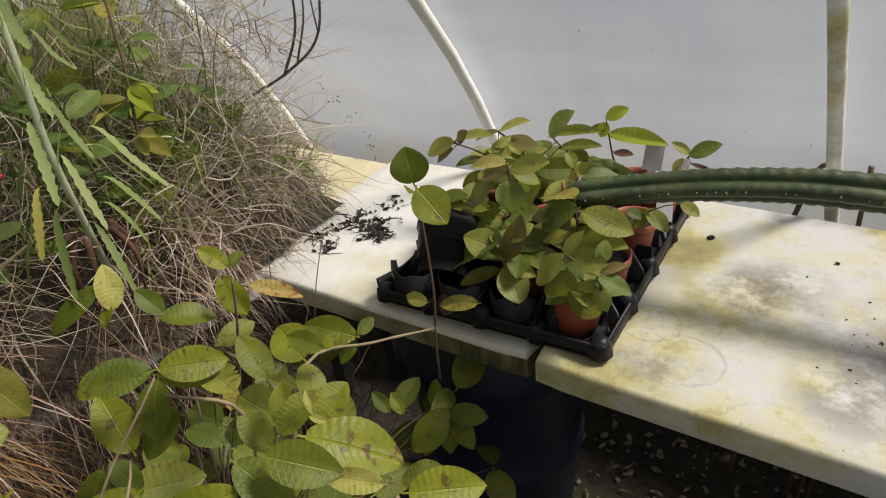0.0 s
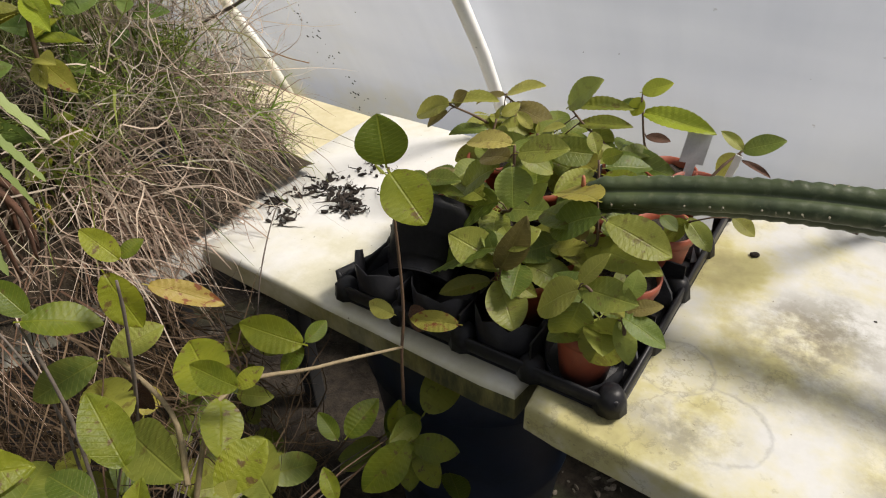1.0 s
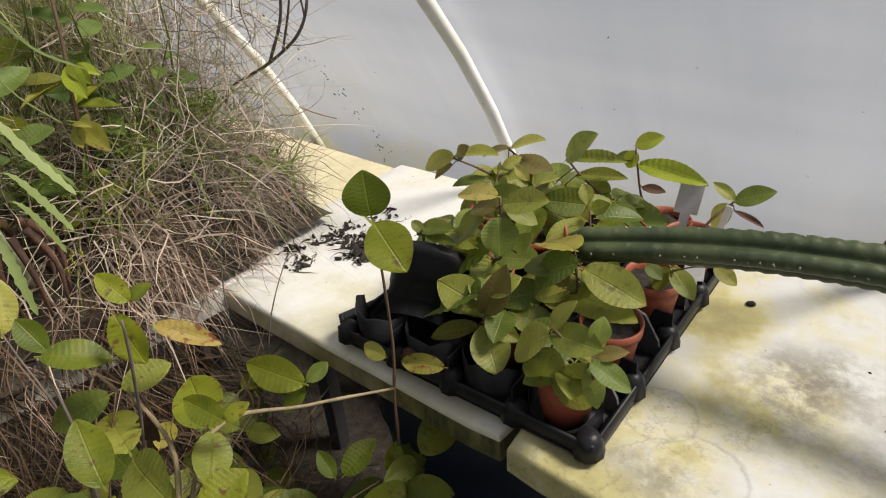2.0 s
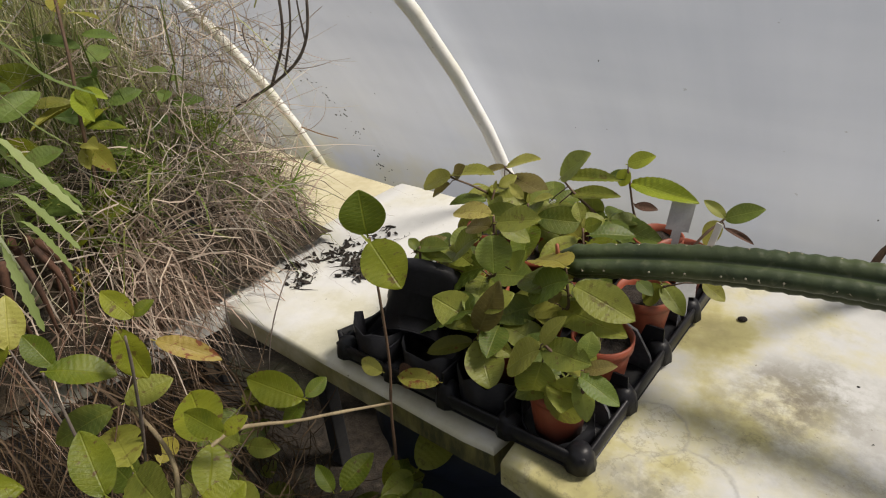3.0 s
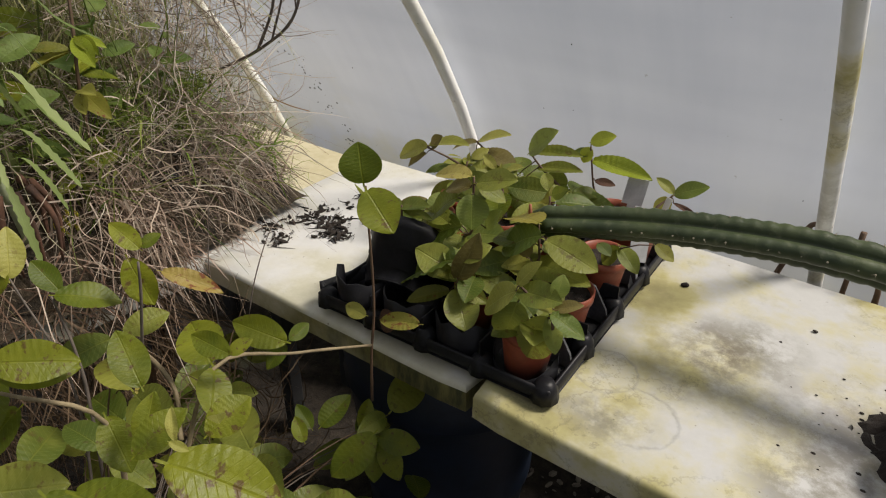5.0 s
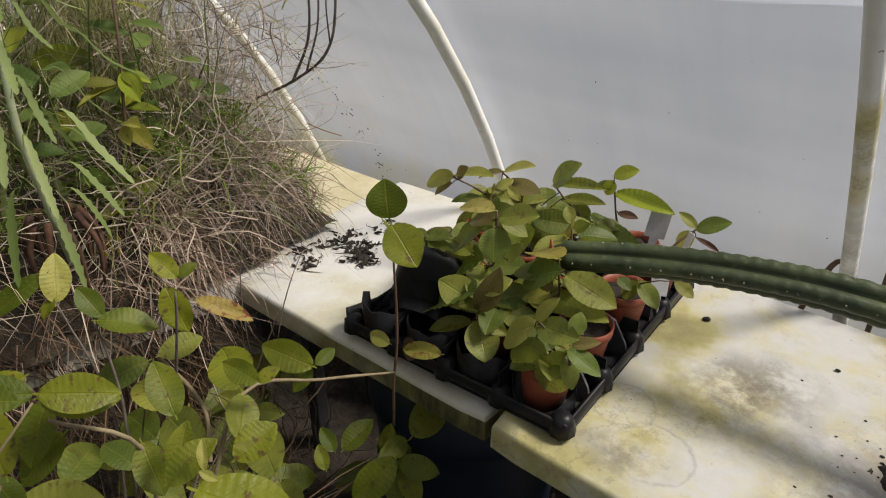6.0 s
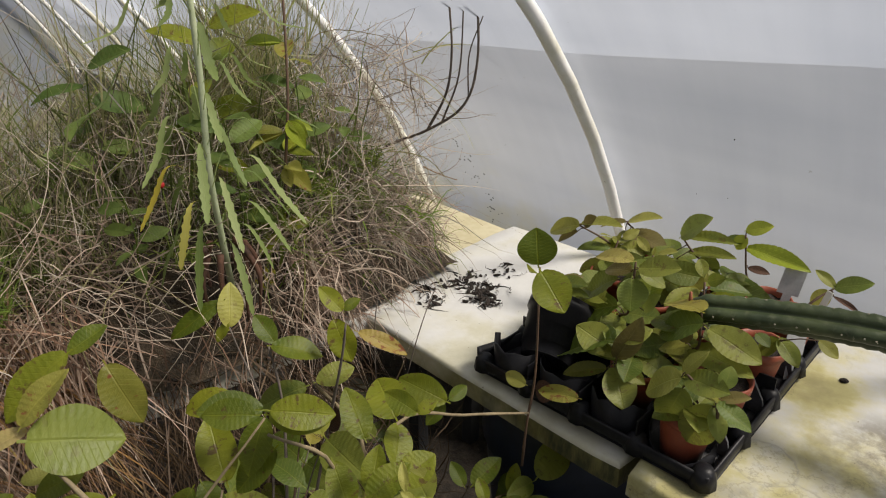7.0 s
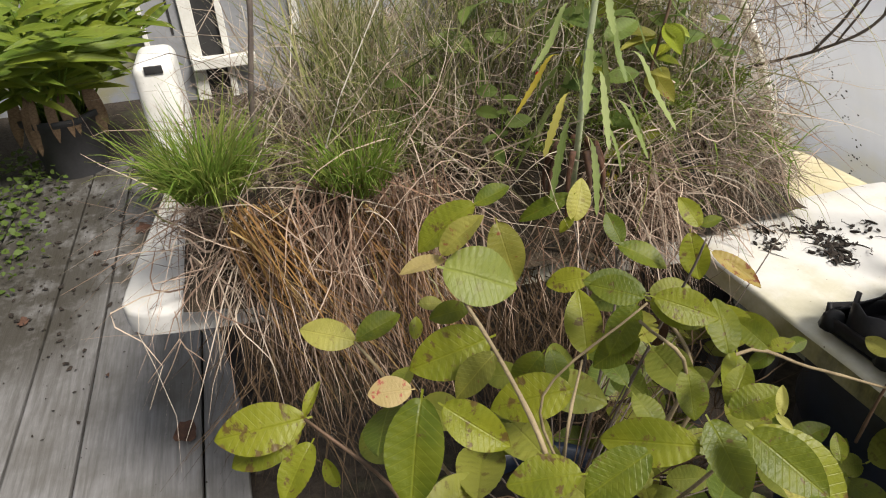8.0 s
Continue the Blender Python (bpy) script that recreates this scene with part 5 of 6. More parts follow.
def hanging(n, y0, y1, material, label, z=(0.80, 0.98), length=(0.14, 0.34), lean=0.0, loose=0.42):
    """Stalks that fall over the bench's edge, mostly downward."""
    lines = []
    for _ in range(n):
        y = rng.uniform(y0, y1)
        p = np.array([-0.035 + front(y) + rng.normal() * 0.014, y, rng.uniform(*z)])
        w = np.array([0.22 + rng.normal() * 0.12, lean + rng.normal() * loose, -0.62 + rng.normal() * 0.75 * loose])
        lines.append(blade(p, w, rng.uniform(*length), 0.15, 6, 0.07))
    tagged(ribbons("hanging_stalks", lines, rng.uniform(0.0007, 0.0016, n), material), label, "grass", kind="stuff")


hanging(230, -0.79, -0.45, M_BROWN, "dry grass stalks hanging over the bench edge", (0.84, 0.99), (0.08, 0.19))
hanging(70, -0.14, -0.03, M_DRY, "dry grass stalks hanging over the bench edge", (0.82, 0.95), (0.08, 0.19))
hanging(140, -0.79, -0.70, M_STRAW, "orange brown straw bundle under the tuft", (0.90, 0.97), (0.18, 0.34), 0.35, 0.13)
hanging(130, -0.60, -0.52, M_STRAW, "orange brown straw bundle under the tuft", (0.86, 0.95), (0.16, 0.30), 0.35, 0.13)
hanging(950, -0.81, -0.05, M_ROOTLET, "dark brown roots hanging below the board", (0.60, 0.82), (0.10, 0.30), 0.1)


def tangle(n, x, y, z, length, label, material, width=(0.0005, 0.0012), sink=0.0, floor=0.74):
    """Curled dead stalks in a loose heap, each wandering its own way."""
    lines = []
    for _ in range(n):
        q = np.array([rng.uniform(*x), rng.uniform(*y), rng.uniform(*z)])
        q[0] += front(q[1])
        k = 11
        way = rng.normal(size=3) * np.array([0.7, 0.7, 0.6]) + np.array([0.15, 0.0, -sink])
        bend = rng.normal(size=3) * 0.22
        step, path = rng.uniform(*length) / k, [q]
        for i in range(k):
            way = way / np.linalg.norm(way) + bend * 0.9 + rng.normal(size=3) * 0.16 + np.array([0, 0, -0.05 - 0.10 * sink])
            q = q + way / np.linalg.norm(way) * step
            path.append(q)
        path = np.array(path)
        if path[:, 0].max() > max(0.06, x[1] + 0.1) or path[:, 2].min() < floor:
            continue
        lines.append(path)
    tagged(ribbons("grass_tangle", lines, rng.uniform(*width, len(lines)), material), label, "grass", kind="stuff")


tangle(800, (-0.32, -0.12), (0.02, 0.30), (0.86, 1.24), (0.10, 0.26), "curled bleached dead stalks piled by the film", M_GREYED)
tangle(700, (-0.17, -0.07), (0.07, 0.24), (0.80, 1.00), (0.06, 0.20), "fine bleached stalks heaped on the board's end", M_GREYED, (0.0004, 0.0010))
tangle(220, (-0.16, -0.06), (-0.16, 0.01), (0.82, 1.02), (0.08, 0.20), "bleached stalks among the green weeds", M_PALE, (0.0004, 0.0010))
tangle(300, (-0.16, -0.05), (-0.64, -0.34), (0.86, 1.06), (0.10, 0.24), "curled dead stalks over the bench front", M_DRY)
tangle(240, (-0.22, -0.07), (-0.60, 0.22), (0.92, 1.20), (0.12, 0.30), "pale wiry stalks over the mound", M_PALE, (0.0004, 0.0009), 0.4)
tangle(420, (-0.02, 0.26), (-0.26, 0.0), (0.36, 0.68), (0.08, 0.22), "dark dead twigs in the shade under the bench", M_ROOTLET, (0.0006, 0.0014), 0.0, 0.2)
hanging(200, -0.74, -0.62, M_DRY, "long dry stalks draped down over the bench", (0.82, 0.96), (0.14, 0.28), 0.16, 0.20)
hanging(260, -0.64, -0.44, M_BROWN, "dense pinkish dry stalks draped over the bench", (0.84, 1.02), (0.14, 0.28), 0.02, 0.14)
hanging(60, -0.42, 0.0, M_BROWN, "dry stalks draped down over the bench", (0.78, 0.90), (0.10, 0.26), 0.0, 0.40)


def forked_rootlet():
    """A pale dead rootlet that hangs from the tuft and forks over the path."""
    t = tagged(empty("forked_rootlet", (-0.12, -0.89, 0.79)), "pale forked dead rootlet hanging from the bench end", "rootlet")
    for pts in (((-0.12, -0.893, 0.79), (-0.12, -0.894, 0.76), (-0.12, -0.899, 0.734)), ((-0.12, -0.899, 0.734), (-0.12, -0.930, 0.70), (-0.12, -0.969, 0.658)), ((-0.12, -0.899, 0.728), (-0.12, -0.925, 0.68), (-0.12, -0.956, 0.634)), ((-0.12, -0.899, 0.732), (-0.12, -0.890, 0.69), (-0.12, -0.885, 0.622)), ((-0.12, -0.896, 0.715), (-0.12, -0.880, 0.69), (-0.12, -0.872, 0.675))):
        part("strand", tube(bmesh.new(), smooth_path(pts, 4), 0.0011, 0.0006, 5), M_PALE, t)


forked_rootlet()


def crossing():
    """Pale dead stalks that cross in front of the dark hollow."""
    lines = []
    for _ in range(130):
        y = rng.uniform(-0.75, 0.20)
        p = np.array([-0.06 + front(y) + rng.normal() * 0.03, y, rng.uniform(0.84, 1.02)])
        w = np.array([0.15 + rng.normal() * 0.2, rng.normal() * 0.9, rng.normal() * 0.45])
        lines.append(blade(p, w, rng.uniform(0.12, 0.30), rng.uniform(0.1, 0.6), 8, 0.10))
    tagged(ribbons("pale_stalks", lines, rng.uniform(0.0006, 0.0014, len(lines)), M_PALE), "pale dead stalks crossing over the dry grass", "grass", kind="stuff")


crossing()


def tuft(x, y, z, n, length, spread, seed):
    """A round tuft of fresh sedge."""
    lines = []
    for _ in range(n):
        a = rng.uniform(0, 2 * math.pi)
        s = spread * math.sqrt(rng.random())
        p = np.array([x + 0.035 * math.cos(a) * rng.random(), y + 0.05 * math.sin(a) * rng.random(), z])
        lines.append(blade(p, (s * math.cos(a) + 0.1, s * math.sin(a), 1.0), rng.uniform(*length), rng.uniform(0.1, 0.7), 7, 0.04))
    t = tagged(empty("grass_tuft", (x, y, z)), "fresh bright green sedge tuft", "grass tuft", "green tufts")
    ribbons("foliage", lines, rng.uniform(0.0008, 0.0014, n), M_GRASS, t)


tuft(-0.15, -0.795, 0.965, 900, (0.10, 0.22), 0.62, 1)
tuft(-0.105, -0.578, 0.955, 560, (0.09, 0.18), 0.5, 2)


def feathery(x, y, z, n, size):
    """A low feathery green weed."""
    lines = []
    for _ in range(n):
        a = rng.uniform(0, 2 * math.pi)
        d = np.array([math.cos(a), math.sin(a), rng.uniform(0.1, 0.9)])
        main = blade(np.array([x, y, z]) + rng.normal(size=3) * 0.012, d, rng.uniform(0.5, 1.0) * size, 0.4, 6)
        lines.append(main)
        for k in range(1, 6):
            for _s in (0, 1):
                v = rng.normal(size=3) * 0.7 + d * 0.6
                lines.append(blade(main[k], v, size * 0.16, 0.1, 3))
    t = tagged(empty("feathery_weed", (x, y, z)), "low feathery green weed in the dry grass", "weed", "feathery weeds")
    ribbons("foliage", lines, 0.0012, M_FERN, t)


for fx, fy, fz, fn, fs in ((-0.08, 0.055, 0.83, 26, 0.05), (-0.12, -0.05, 0.96, 30, 0.07), (-0.12, 0.09, 0.97, 34, 0.08), (-0.10, -0.13, 1.0, 30, 0.08), (-0.14, 0.14, 1.02, 30, 0.08), (-0.10, -0.28, 0.98, 24, 0.07), (-0.11, 0.0, 1.02, 24, 0.06)):
    feathery(fx, fy, fz, fn, fs)


def grow_bag():
    bm = bmesh.new()
    m = pose(-0.095, 0.040, TOP - 0.020, 6, -6, 10) @ Matrix.Diagonal((0.66, 0.50, 1.15, 1))
    turned(bm, ((0.048, 0.0), (0.052, 0.05), (0.056, 0.11), (0.057, 0.115), (0.052, 0.115), (0.048, 0.09)), m, 14, False)
    for v in bm.verts:
        v.co += 0.005 * noise.noise_vector(v.co * 30)
    part_ob = part("grow_bag", bm, M_BLACK)
    tagged(part_ob, "black plastic grow bag half buried in dry grass", "grow bag")


grow_bag()


def arched_leaf(plant, points, half, material):
    """A long toothed leaf that bows out on a thin stalk and hangs."""
    bm = bmesh.new()
    uvl = bm.loops.layers.uv.new("UV")
    line = smooth_path(points, 11)
    n, prev = len(line) - 1, None
    for k, q in enumerate(line):
        t = k / n
        d = (line[min(k + 1, n)] - line[max(k - 1, 0)]).normalized()
        side = d.cross(Vector((0.1, 0.05, 1))).normalized()
        up = side.cross(d)
        w = half * (0.13 + 0.87 * max(0.0, math.sin(math.pi * max(0.0, t - 0.46) / 0.58)) ** 0.8) * (1.28, 1.0, 0.86)[k % 3]
        if k == n:
            w = 0.0004
        row = [(bm.verts.new(q - side * w + up * w * 0.25), (0.0, t)), (bm.verts.new(q), (0.5, t)), (bm.verts.new(q + side * w + up * w * 0.25), (1.0, t))]
        if prev:
            for i in (0, 1):
                quad = (prev[i], prev[i + 1], row[i + 1], row[i])
                fc = bm.faces.new([v for v, _ in quad])
                for l, (_, uv) in zip(fc.loops, quad):
                    l[uvl].uv = uv
        prev = row
    return part("leaf", bm, material, plant)


def serrated_plant():
    """The tall weed with drooping toothed leaves."""
    p = tagged(empty("serrated_weed", (-0.03, -0.235, 0.92)), "tall weed with drooping toothed pale green leaves", "weed")
    line = smooth_path([(-0.07, -0.215, 0.90), (-0.03, -0.235, 1.02), (-0.01, -0.245, 1.14), (-0.03, -0.225, 1.27), (-0.05, -0.21, 1.42)], 8)
    part("stem", tube(bmesh.new(), line, 0.0052, 0.0042, 10), plain("downy_stem", (0.42, 0.46, 0.30), (0.30, 0.35, 0.20), 50, 0.8, 0.2), p)
    rnd = random.Random(21)
    for k in range(46):
        f = k / 45
        q = line[int(7 + f * (len(line) - 8))]
        a = k * 2.4 + rnd.uniform(-0.3, 0.3)
        out = Vector((math.cos(a), math.sin(a), 0))
        size = 1.12 * rnd.uniform(0.6, 0.95) * (0.75 + 0.45 * math.sin(math.pi * (0.25 + 0.6 * f)))
        hang = (0.95 - 1.1 * f) * size
        reach = rnd.uniform(0.65, 1.0) * size
        pts = [q, q + out * 0.034 * reach + Vector((0, 0, 0.024 * size)), q + out * 0.072 * reach + Vector((0, 0, (0.026 + 0.03 * f) * size)),
               q + out * 0.104 * reach + Vector((0, 0, 0.012 * f - 0.012 * hang)), q + out * (0.128 + 0.03 * f) * reach + Vector((0, 0, -0.070 * hang))]
        arched_leaf(p, pts, rnd.uniform(0.0042, 0.0064) * size, M_SERR_OLD if rnd.random() < 0.14 and f < 0.5 else M_SERR)
    bm = bmesh.new()
    for k in range(9):
        a = 2 * math.pi * k / 9
        q = line[3] + Vector((0.03 * math.cos(a), 0.03 * math.sin(a), 0.05))
        tube(bm, smooth_path([q, q + Vector((0.02 * math.cos(a), 0.02 * math.sin(a), -0.05)), q + Vector((0.012 * math.cos(a), 0.012 * math.sin(a), -0.12))], 4), 0.006, 0.002, 5)
    part("dead_leaves", bm, M_DEAD, p, "withered brown lower leaves")


serrated_plant()


def yellow_leaved_plant():
    p = tagged(empty("yellowing_sapling", (-0.10, -0.06, 0.98)), "thin sapling with yellowing lance-shaped leaves", "sapling")
    line = smooth_path([(-0.12, -0.07, 0.96), (-0.10, -0.07, 1.08), (-0.10, -0.05, 1.20), (-0.13, -0.02, 1.36)], 6)
    part("stem", tube(bmesh.new(), line, 0.0032, 0.002, 7), M_STEM, p)
    rnd = random.Random(31)
    for k in range(16):
        q = line[(6, 7, 9, 10, 14, 15)[k % 6]]
        a = k * 2.1 + rnd.uniform(-0.5, 0.5)
        d = Vector((math.cos(a), math.sin(a), rnd.uniform(-0.3, 0.35))).normalized()
        leaf(p, q + d * 0.008, q + d * rnd.uniform(0.045, 0.085), (M_YOUNG, M_SHRUB, M_PINK, M_LIME)[k % 4], rnd.uniform(0.30, 0.40), face=(0.3 + rnd.uniform(-0.4, 0.4), -0.4, 1))


yellow_leaved_plant()


def bare_stem(points, r0, r1, label, name="bare_stem"):
    return tagged(part(name, tube(bmesh.new(), smooth_path(points, 6), r0, r1, 7, knots=0.12), M_TWIG), label, "stem")


def arching_twig():
    t = tagged(empty("arching_twig", (-0.2, 0.26, 1.0)), "bare grey brown twig arching out of the grass", "twig")
    for pts, r in ((((-0.27, 0.26, 0.95), (-0.234, 0.26, 1.005), (-0.093, 0.26, 1.074), (0.008, 0.26, 1.143), (0.041, 0.26, 1.229), (0.047, 0.25, 1.35)), 0.0034),
                   (((-0.093, 0.26, 1.074), (-0.039, 0.26, 1.157), (-0.014, 0.25, 1.24), (-0.012, 0.24, 1.34)), 0.0030),
                   (((-0.05, 0.26, 1.10), (0.0, 0.255, 1.20), (0.02, 0.245, 1.33)), 0.0022),
                   (((0.02, 0.26, 1.16), (0.03, 0.25, 1.24), (0.07, 0.24, 1.31)), 0.0016)):
        part("twig", tube(bmesh.new(), smooth_path(pts, 6), r, r * 0.6, 7, knots=0.1), M_TWIG, t)


arching_twig()
bare_stem([(-0.20, -0.715, 0.95), (-0.20, -0.71, 1.079), (-0.20, -0.684, 1.233), (-0.22, -0.67, 1.42)], 0.005, 0.0035, "bare grey woody stem standing in the grass")

# long blades reaching over towards the film
lines = []
for _ in range(13):
    p = np.array([rng.uniform(-0.30, -0.10), rng.uniform(0.05, 0.36), rng.uniform(1.0, 1.25)])
    lines.append(blade(p, (0.75 + rng.normal() * 0.2, rng.normal() * 0.35, rng.uniform(0.1, 0.9)), rng.uniform(0.15, 0.40), rng.uniform(0.3, 1.2), 9, 0.05))
tagged(ribbons("arching_blades", lines, 0.0013, M_MIXED), "long thin grass blades arching over the bench", "grass", kind="stuff")


def yellow_flowers():
    rnd = random.Random(13)
    f = tagged(empty("yellow_flowers", (-0.05, -0.17, 0.9)), "small bright yellow green flower cluster", "flowers")
    for k in range(9):
        at = Vector((-0.049 + rnd.gauss(0, 0.008), -0.169 + rnd.gauss(0, 0.012), 0.916 + rnd.gauss(0, 0.018)))
        bm = bmesh.new()
        for i in range(5):
            a = 2 * math.pi * i / 5
            bm.faces.new([bm.verts.new(at), bm.verts.new(at + Vector((0.006 * math.cos(a - 0.5), -0.003, 0.006 * math.sin(a - 0.5)))), bm.verts.new(at + Vector((0.006 * math.cos(a + 0.5), -0.003, 0.006 * math.sin(a + 0.5))))])
        part("flower", bm, M_YELLOW, f)
        part("stalk", tube(bmesh.new(), [at, at + Vector((-0.01, 0.004, -0.03))], 0.0006, n=4), M_FERN, f)


yellow_flowers()


def red_flower():
    f = tagged(empty("red_flower", (-0.05, -0.30, 1.08)), "tiny bright red flower in the grass", "flower")
    part("petals", loose_blob((-0.05, -0.300, 1.12), 0.005), M_FLOWER_RED, f)
    part("stalk", tube(bmesh.new(), [Vector((-0.06, -0.295, 0.98)), Vector((-0.05, -0.300, 1.117))], 0.0008, n=5), M_FERN, f)


def loose_blob(at, size):
    bm = bmesh.new()
    r = bmesh.ops.create_icosphere(bm, subdivisions=2, radius=size, matrix=Matrix.Translation(at) @ Matrix.Diagonal((1, 1, 0.7, 1)))
    for v in r["verts"]:
        v.co += 0.4 * size * noise.noise_vector(v.co * 200)
    return bm


red_flower()

# ---- litter on the boards ----


def litter():
    """Shreds of bark, roots and soil in small heaps along the board's grassy side."""
    rnd = random.Random(17)
    heaps = ((0.030, 0.156, 0.009, 14), (0.075, 0.126, 0.012, 16), (0.056, 0.209, 0.012, 20), (0.060, 0.256, 0.012, 18), (0.122, 0.229, 0.016, 30), (0.150, 0.204, 0.014, 28), (0.085, 0.330, 0.020, 16), (0.09, 0.25, 0.05, 22))
    bm = bmesh.new()
    lines, widths = [], []
    for hx, hy, hr, n in heaps:
        for _ in range(n):
            x, y = max(-0.05, rnd.gauss(hx - 0.035, hr)), rnd.gauss(hy + 0.012, hr)
            s = rnd.uniform(0.001, 0.0058)
            m = pose(x, y, surface(x) + s * 0.5, rnd.uniform(-25, 25), rnd.uniform(-25, 25), rnd.uniform(0, 360)) @ Matrix.Diagonal((rnd.uniform(0.9, 2.8), rnd.uniform(0.5, 1.0), rnd.uniform(0.4, 0.9), 1))
            r = bmesh.ops.create_icosphere(bm, subdivisions=1, radius=s, matrix=m)
            for v in r["verts"]:
                v.co += 0.5 * s * noise.noise_vector(v.co * 300)
            if rnd.random() < 0.6:
                k = 7
                turn = rng.uniform(0, 6.28) + np.cumsum(rng.normal(size=k) * 0.55)
                step = rnd.uniform(0.002, 0.0085)
                p = np.array([[x, y, surface(x) + 0.003]]) + np.cumsum(np.stack([np.cos(turn), np.sin(turn), rng.normal(size=k) * 0.25], 1), 0) * step
                p[:, 2] = np.maximum(p[:, 2], surface(x) + 0.0015)
                p[:, 0] = np.maximum(p[:, 0], -0.055)
                lines.append(p)
                widths.append(rnd.uniform(0.0005, 0.0026))
    tagged(part("soil_crumbs", bm, M_SOIL, smooth=False), "black soil and bark crumbs strewn on the board", "soil", kind="stuff")
    tagged(ribbons("root_threads", lines, widths, M_SOIL), "dark root threads and bark shreds on the board", "roots", kind="stuff")


litter()


def loose(name, at, size, material, label, category):
    bm = bmesh.new()
    r = bmesh.ops.create_icosphere(bm, subdivisions=2, radius=size, matrix=Matrix.Translation(at) @ Matrix.Diagonal((1.3, 0.9, 0.6, 1)))
    for v in r["verts"]:
        v.co += 0.35 * size * noise.noise_vector(v.co * 130)
    return tagged(part(name, bm, material), label, category)


loose("pebble", (0.708, 0.403, TOP + 0.003), 0.0055, M_SOIL, "small dark pebble on the stained board", "pebble")
loose("clod", (0.90, 0.40, TOP + 0.002), 0.003, M_SOIL, "tiny dark soil clod on the board", "clod")
# thin stalks that stand up before the board
for pts in (((0.05, -0.02, 0.66), (0.055, -0.018, 0.80), (0.06, 0.0, 0.905)), ((0.14, -0.03, 0.70), (0.15, 0.0, 0.81), (0.12, 0.07, 0.86), (0.10, 0.11, 0.83))):
    bare_stem(pts, 0.0011, 0.0008, "thin dry stalk standing at the bench edge", "dry_stalk")

# ---- at the far right of the bench ----


def jar():
    j = tagged(empty("jar", (1.045, 0.17, TOP)), "small clear plastic cup on the bench", "cup")
    m = Matrix.Translation((1.05, 0.165, TOP + 0.002))
    part("body", turned(bmesh.new(), ((0.030, 0.0), (0.034, 0.05), (0.037, 0.052), (0.037, 0.058), (0.033, 0.058), (0.029, 0.004)), m, 28), M_TAG, j)


jar()


def spilt_soil():
    """A low heap of soil round the pot, thin at its rim, with crumbs about it."""
    bm = bmesh.new()
    rows = []
    for i in range(15):
        r = 0.105 * i / 14
        row = []
        for k in range(40):
            w = 2 * math.pi * k / 40
            rr = r * (1 + 0.45 * noise.noise(Vector((math.cos(w) * 1.6, math.sin(w) * 1.6, 4))))
            x, y = 1.075 + rr * 1.1 * math.cos(w), 0.225 + rr * 0.85 * math.sin(w)
            h = 0.016 * max(0.0, 1 - (i / 13) ** 1.5) + 0.013 * noise.noise(Vector((x * 75, y * 75, 0))) - (0.004 if i > 12 else 0)
            row.append(bm.verts.new((x, y, TOP + 0.001 + h)))
        rows.append(row)
    for p, q in zip(rows, rows[1:]):
        for k in range(40):
            bm.faces.new((p[k], q[k], q[(k + 1) % 40], p[(k + 1) % 40]))
    rnd = random.Random(19)
    for k in range(160):
        s = rnd.uniform(0.0006, 0.0022)
        x, y = rnd.gauss(1.05, 0.07), rnd.gauss(0.22, 0.06)
        if x > 0.6 and y > 0.02:
            bmesh.ops.create_icosphere(bm, subdivisions=1, radius=s, matrix=Matrix.Translation((x, y, TOP + s * 0.4)) @ Matrix.Diagonal((1.6, 1, 0.6, 1)))
    tagged(part("spilt_soil", bm, M_SOIL, smooth=False), "dark spilt soil heap on the bench", "soil", kind="stuff")


spilt_soil()
# a yellow straw lying against the film
tagged(part("straw", tube(bmesh.new(), smooth_path([(-0.43, 0.560, 0.835), (-0.37, 0.566, 0.826), (-0.30, 0.564, 0.828)], 4), 0.0016, 0.0010, 6), M_STRAW), "single yellow straw lying against the film", "straw")


def dead_stems():
    t = tagged(empty("dead_stems", (0.9, 0.57, 0.6)), "dry brown stems behind the bench by the pipe", "stems")
    for pts in (((0.80, 0.60, 0.0), (0.80, 0.585, 0.60), (0.835, 0.565, 0.86), (0.86, 0.55, 0.90)), ((0.93, 0.60, 0.0), (0.925, 0.58, 0.60), (0.915, 0.56, 0.90)), ((0.95, 0.60, 0.0), (0.97, 0.575, 0.70), (0.945, 0.56, 0.88)), ((0.97, 0.61, 0.0), (0.99, 0.575, 0.7), (0.985, 0.56, 0.90))):
        part("stem", tube(bmesh.new(), smooth_path(pts, 6), 0.006, 0.004, 7, knots=0.2), M_STEM, t)


dead_stems()

# ---- the far end of the tunnel ----


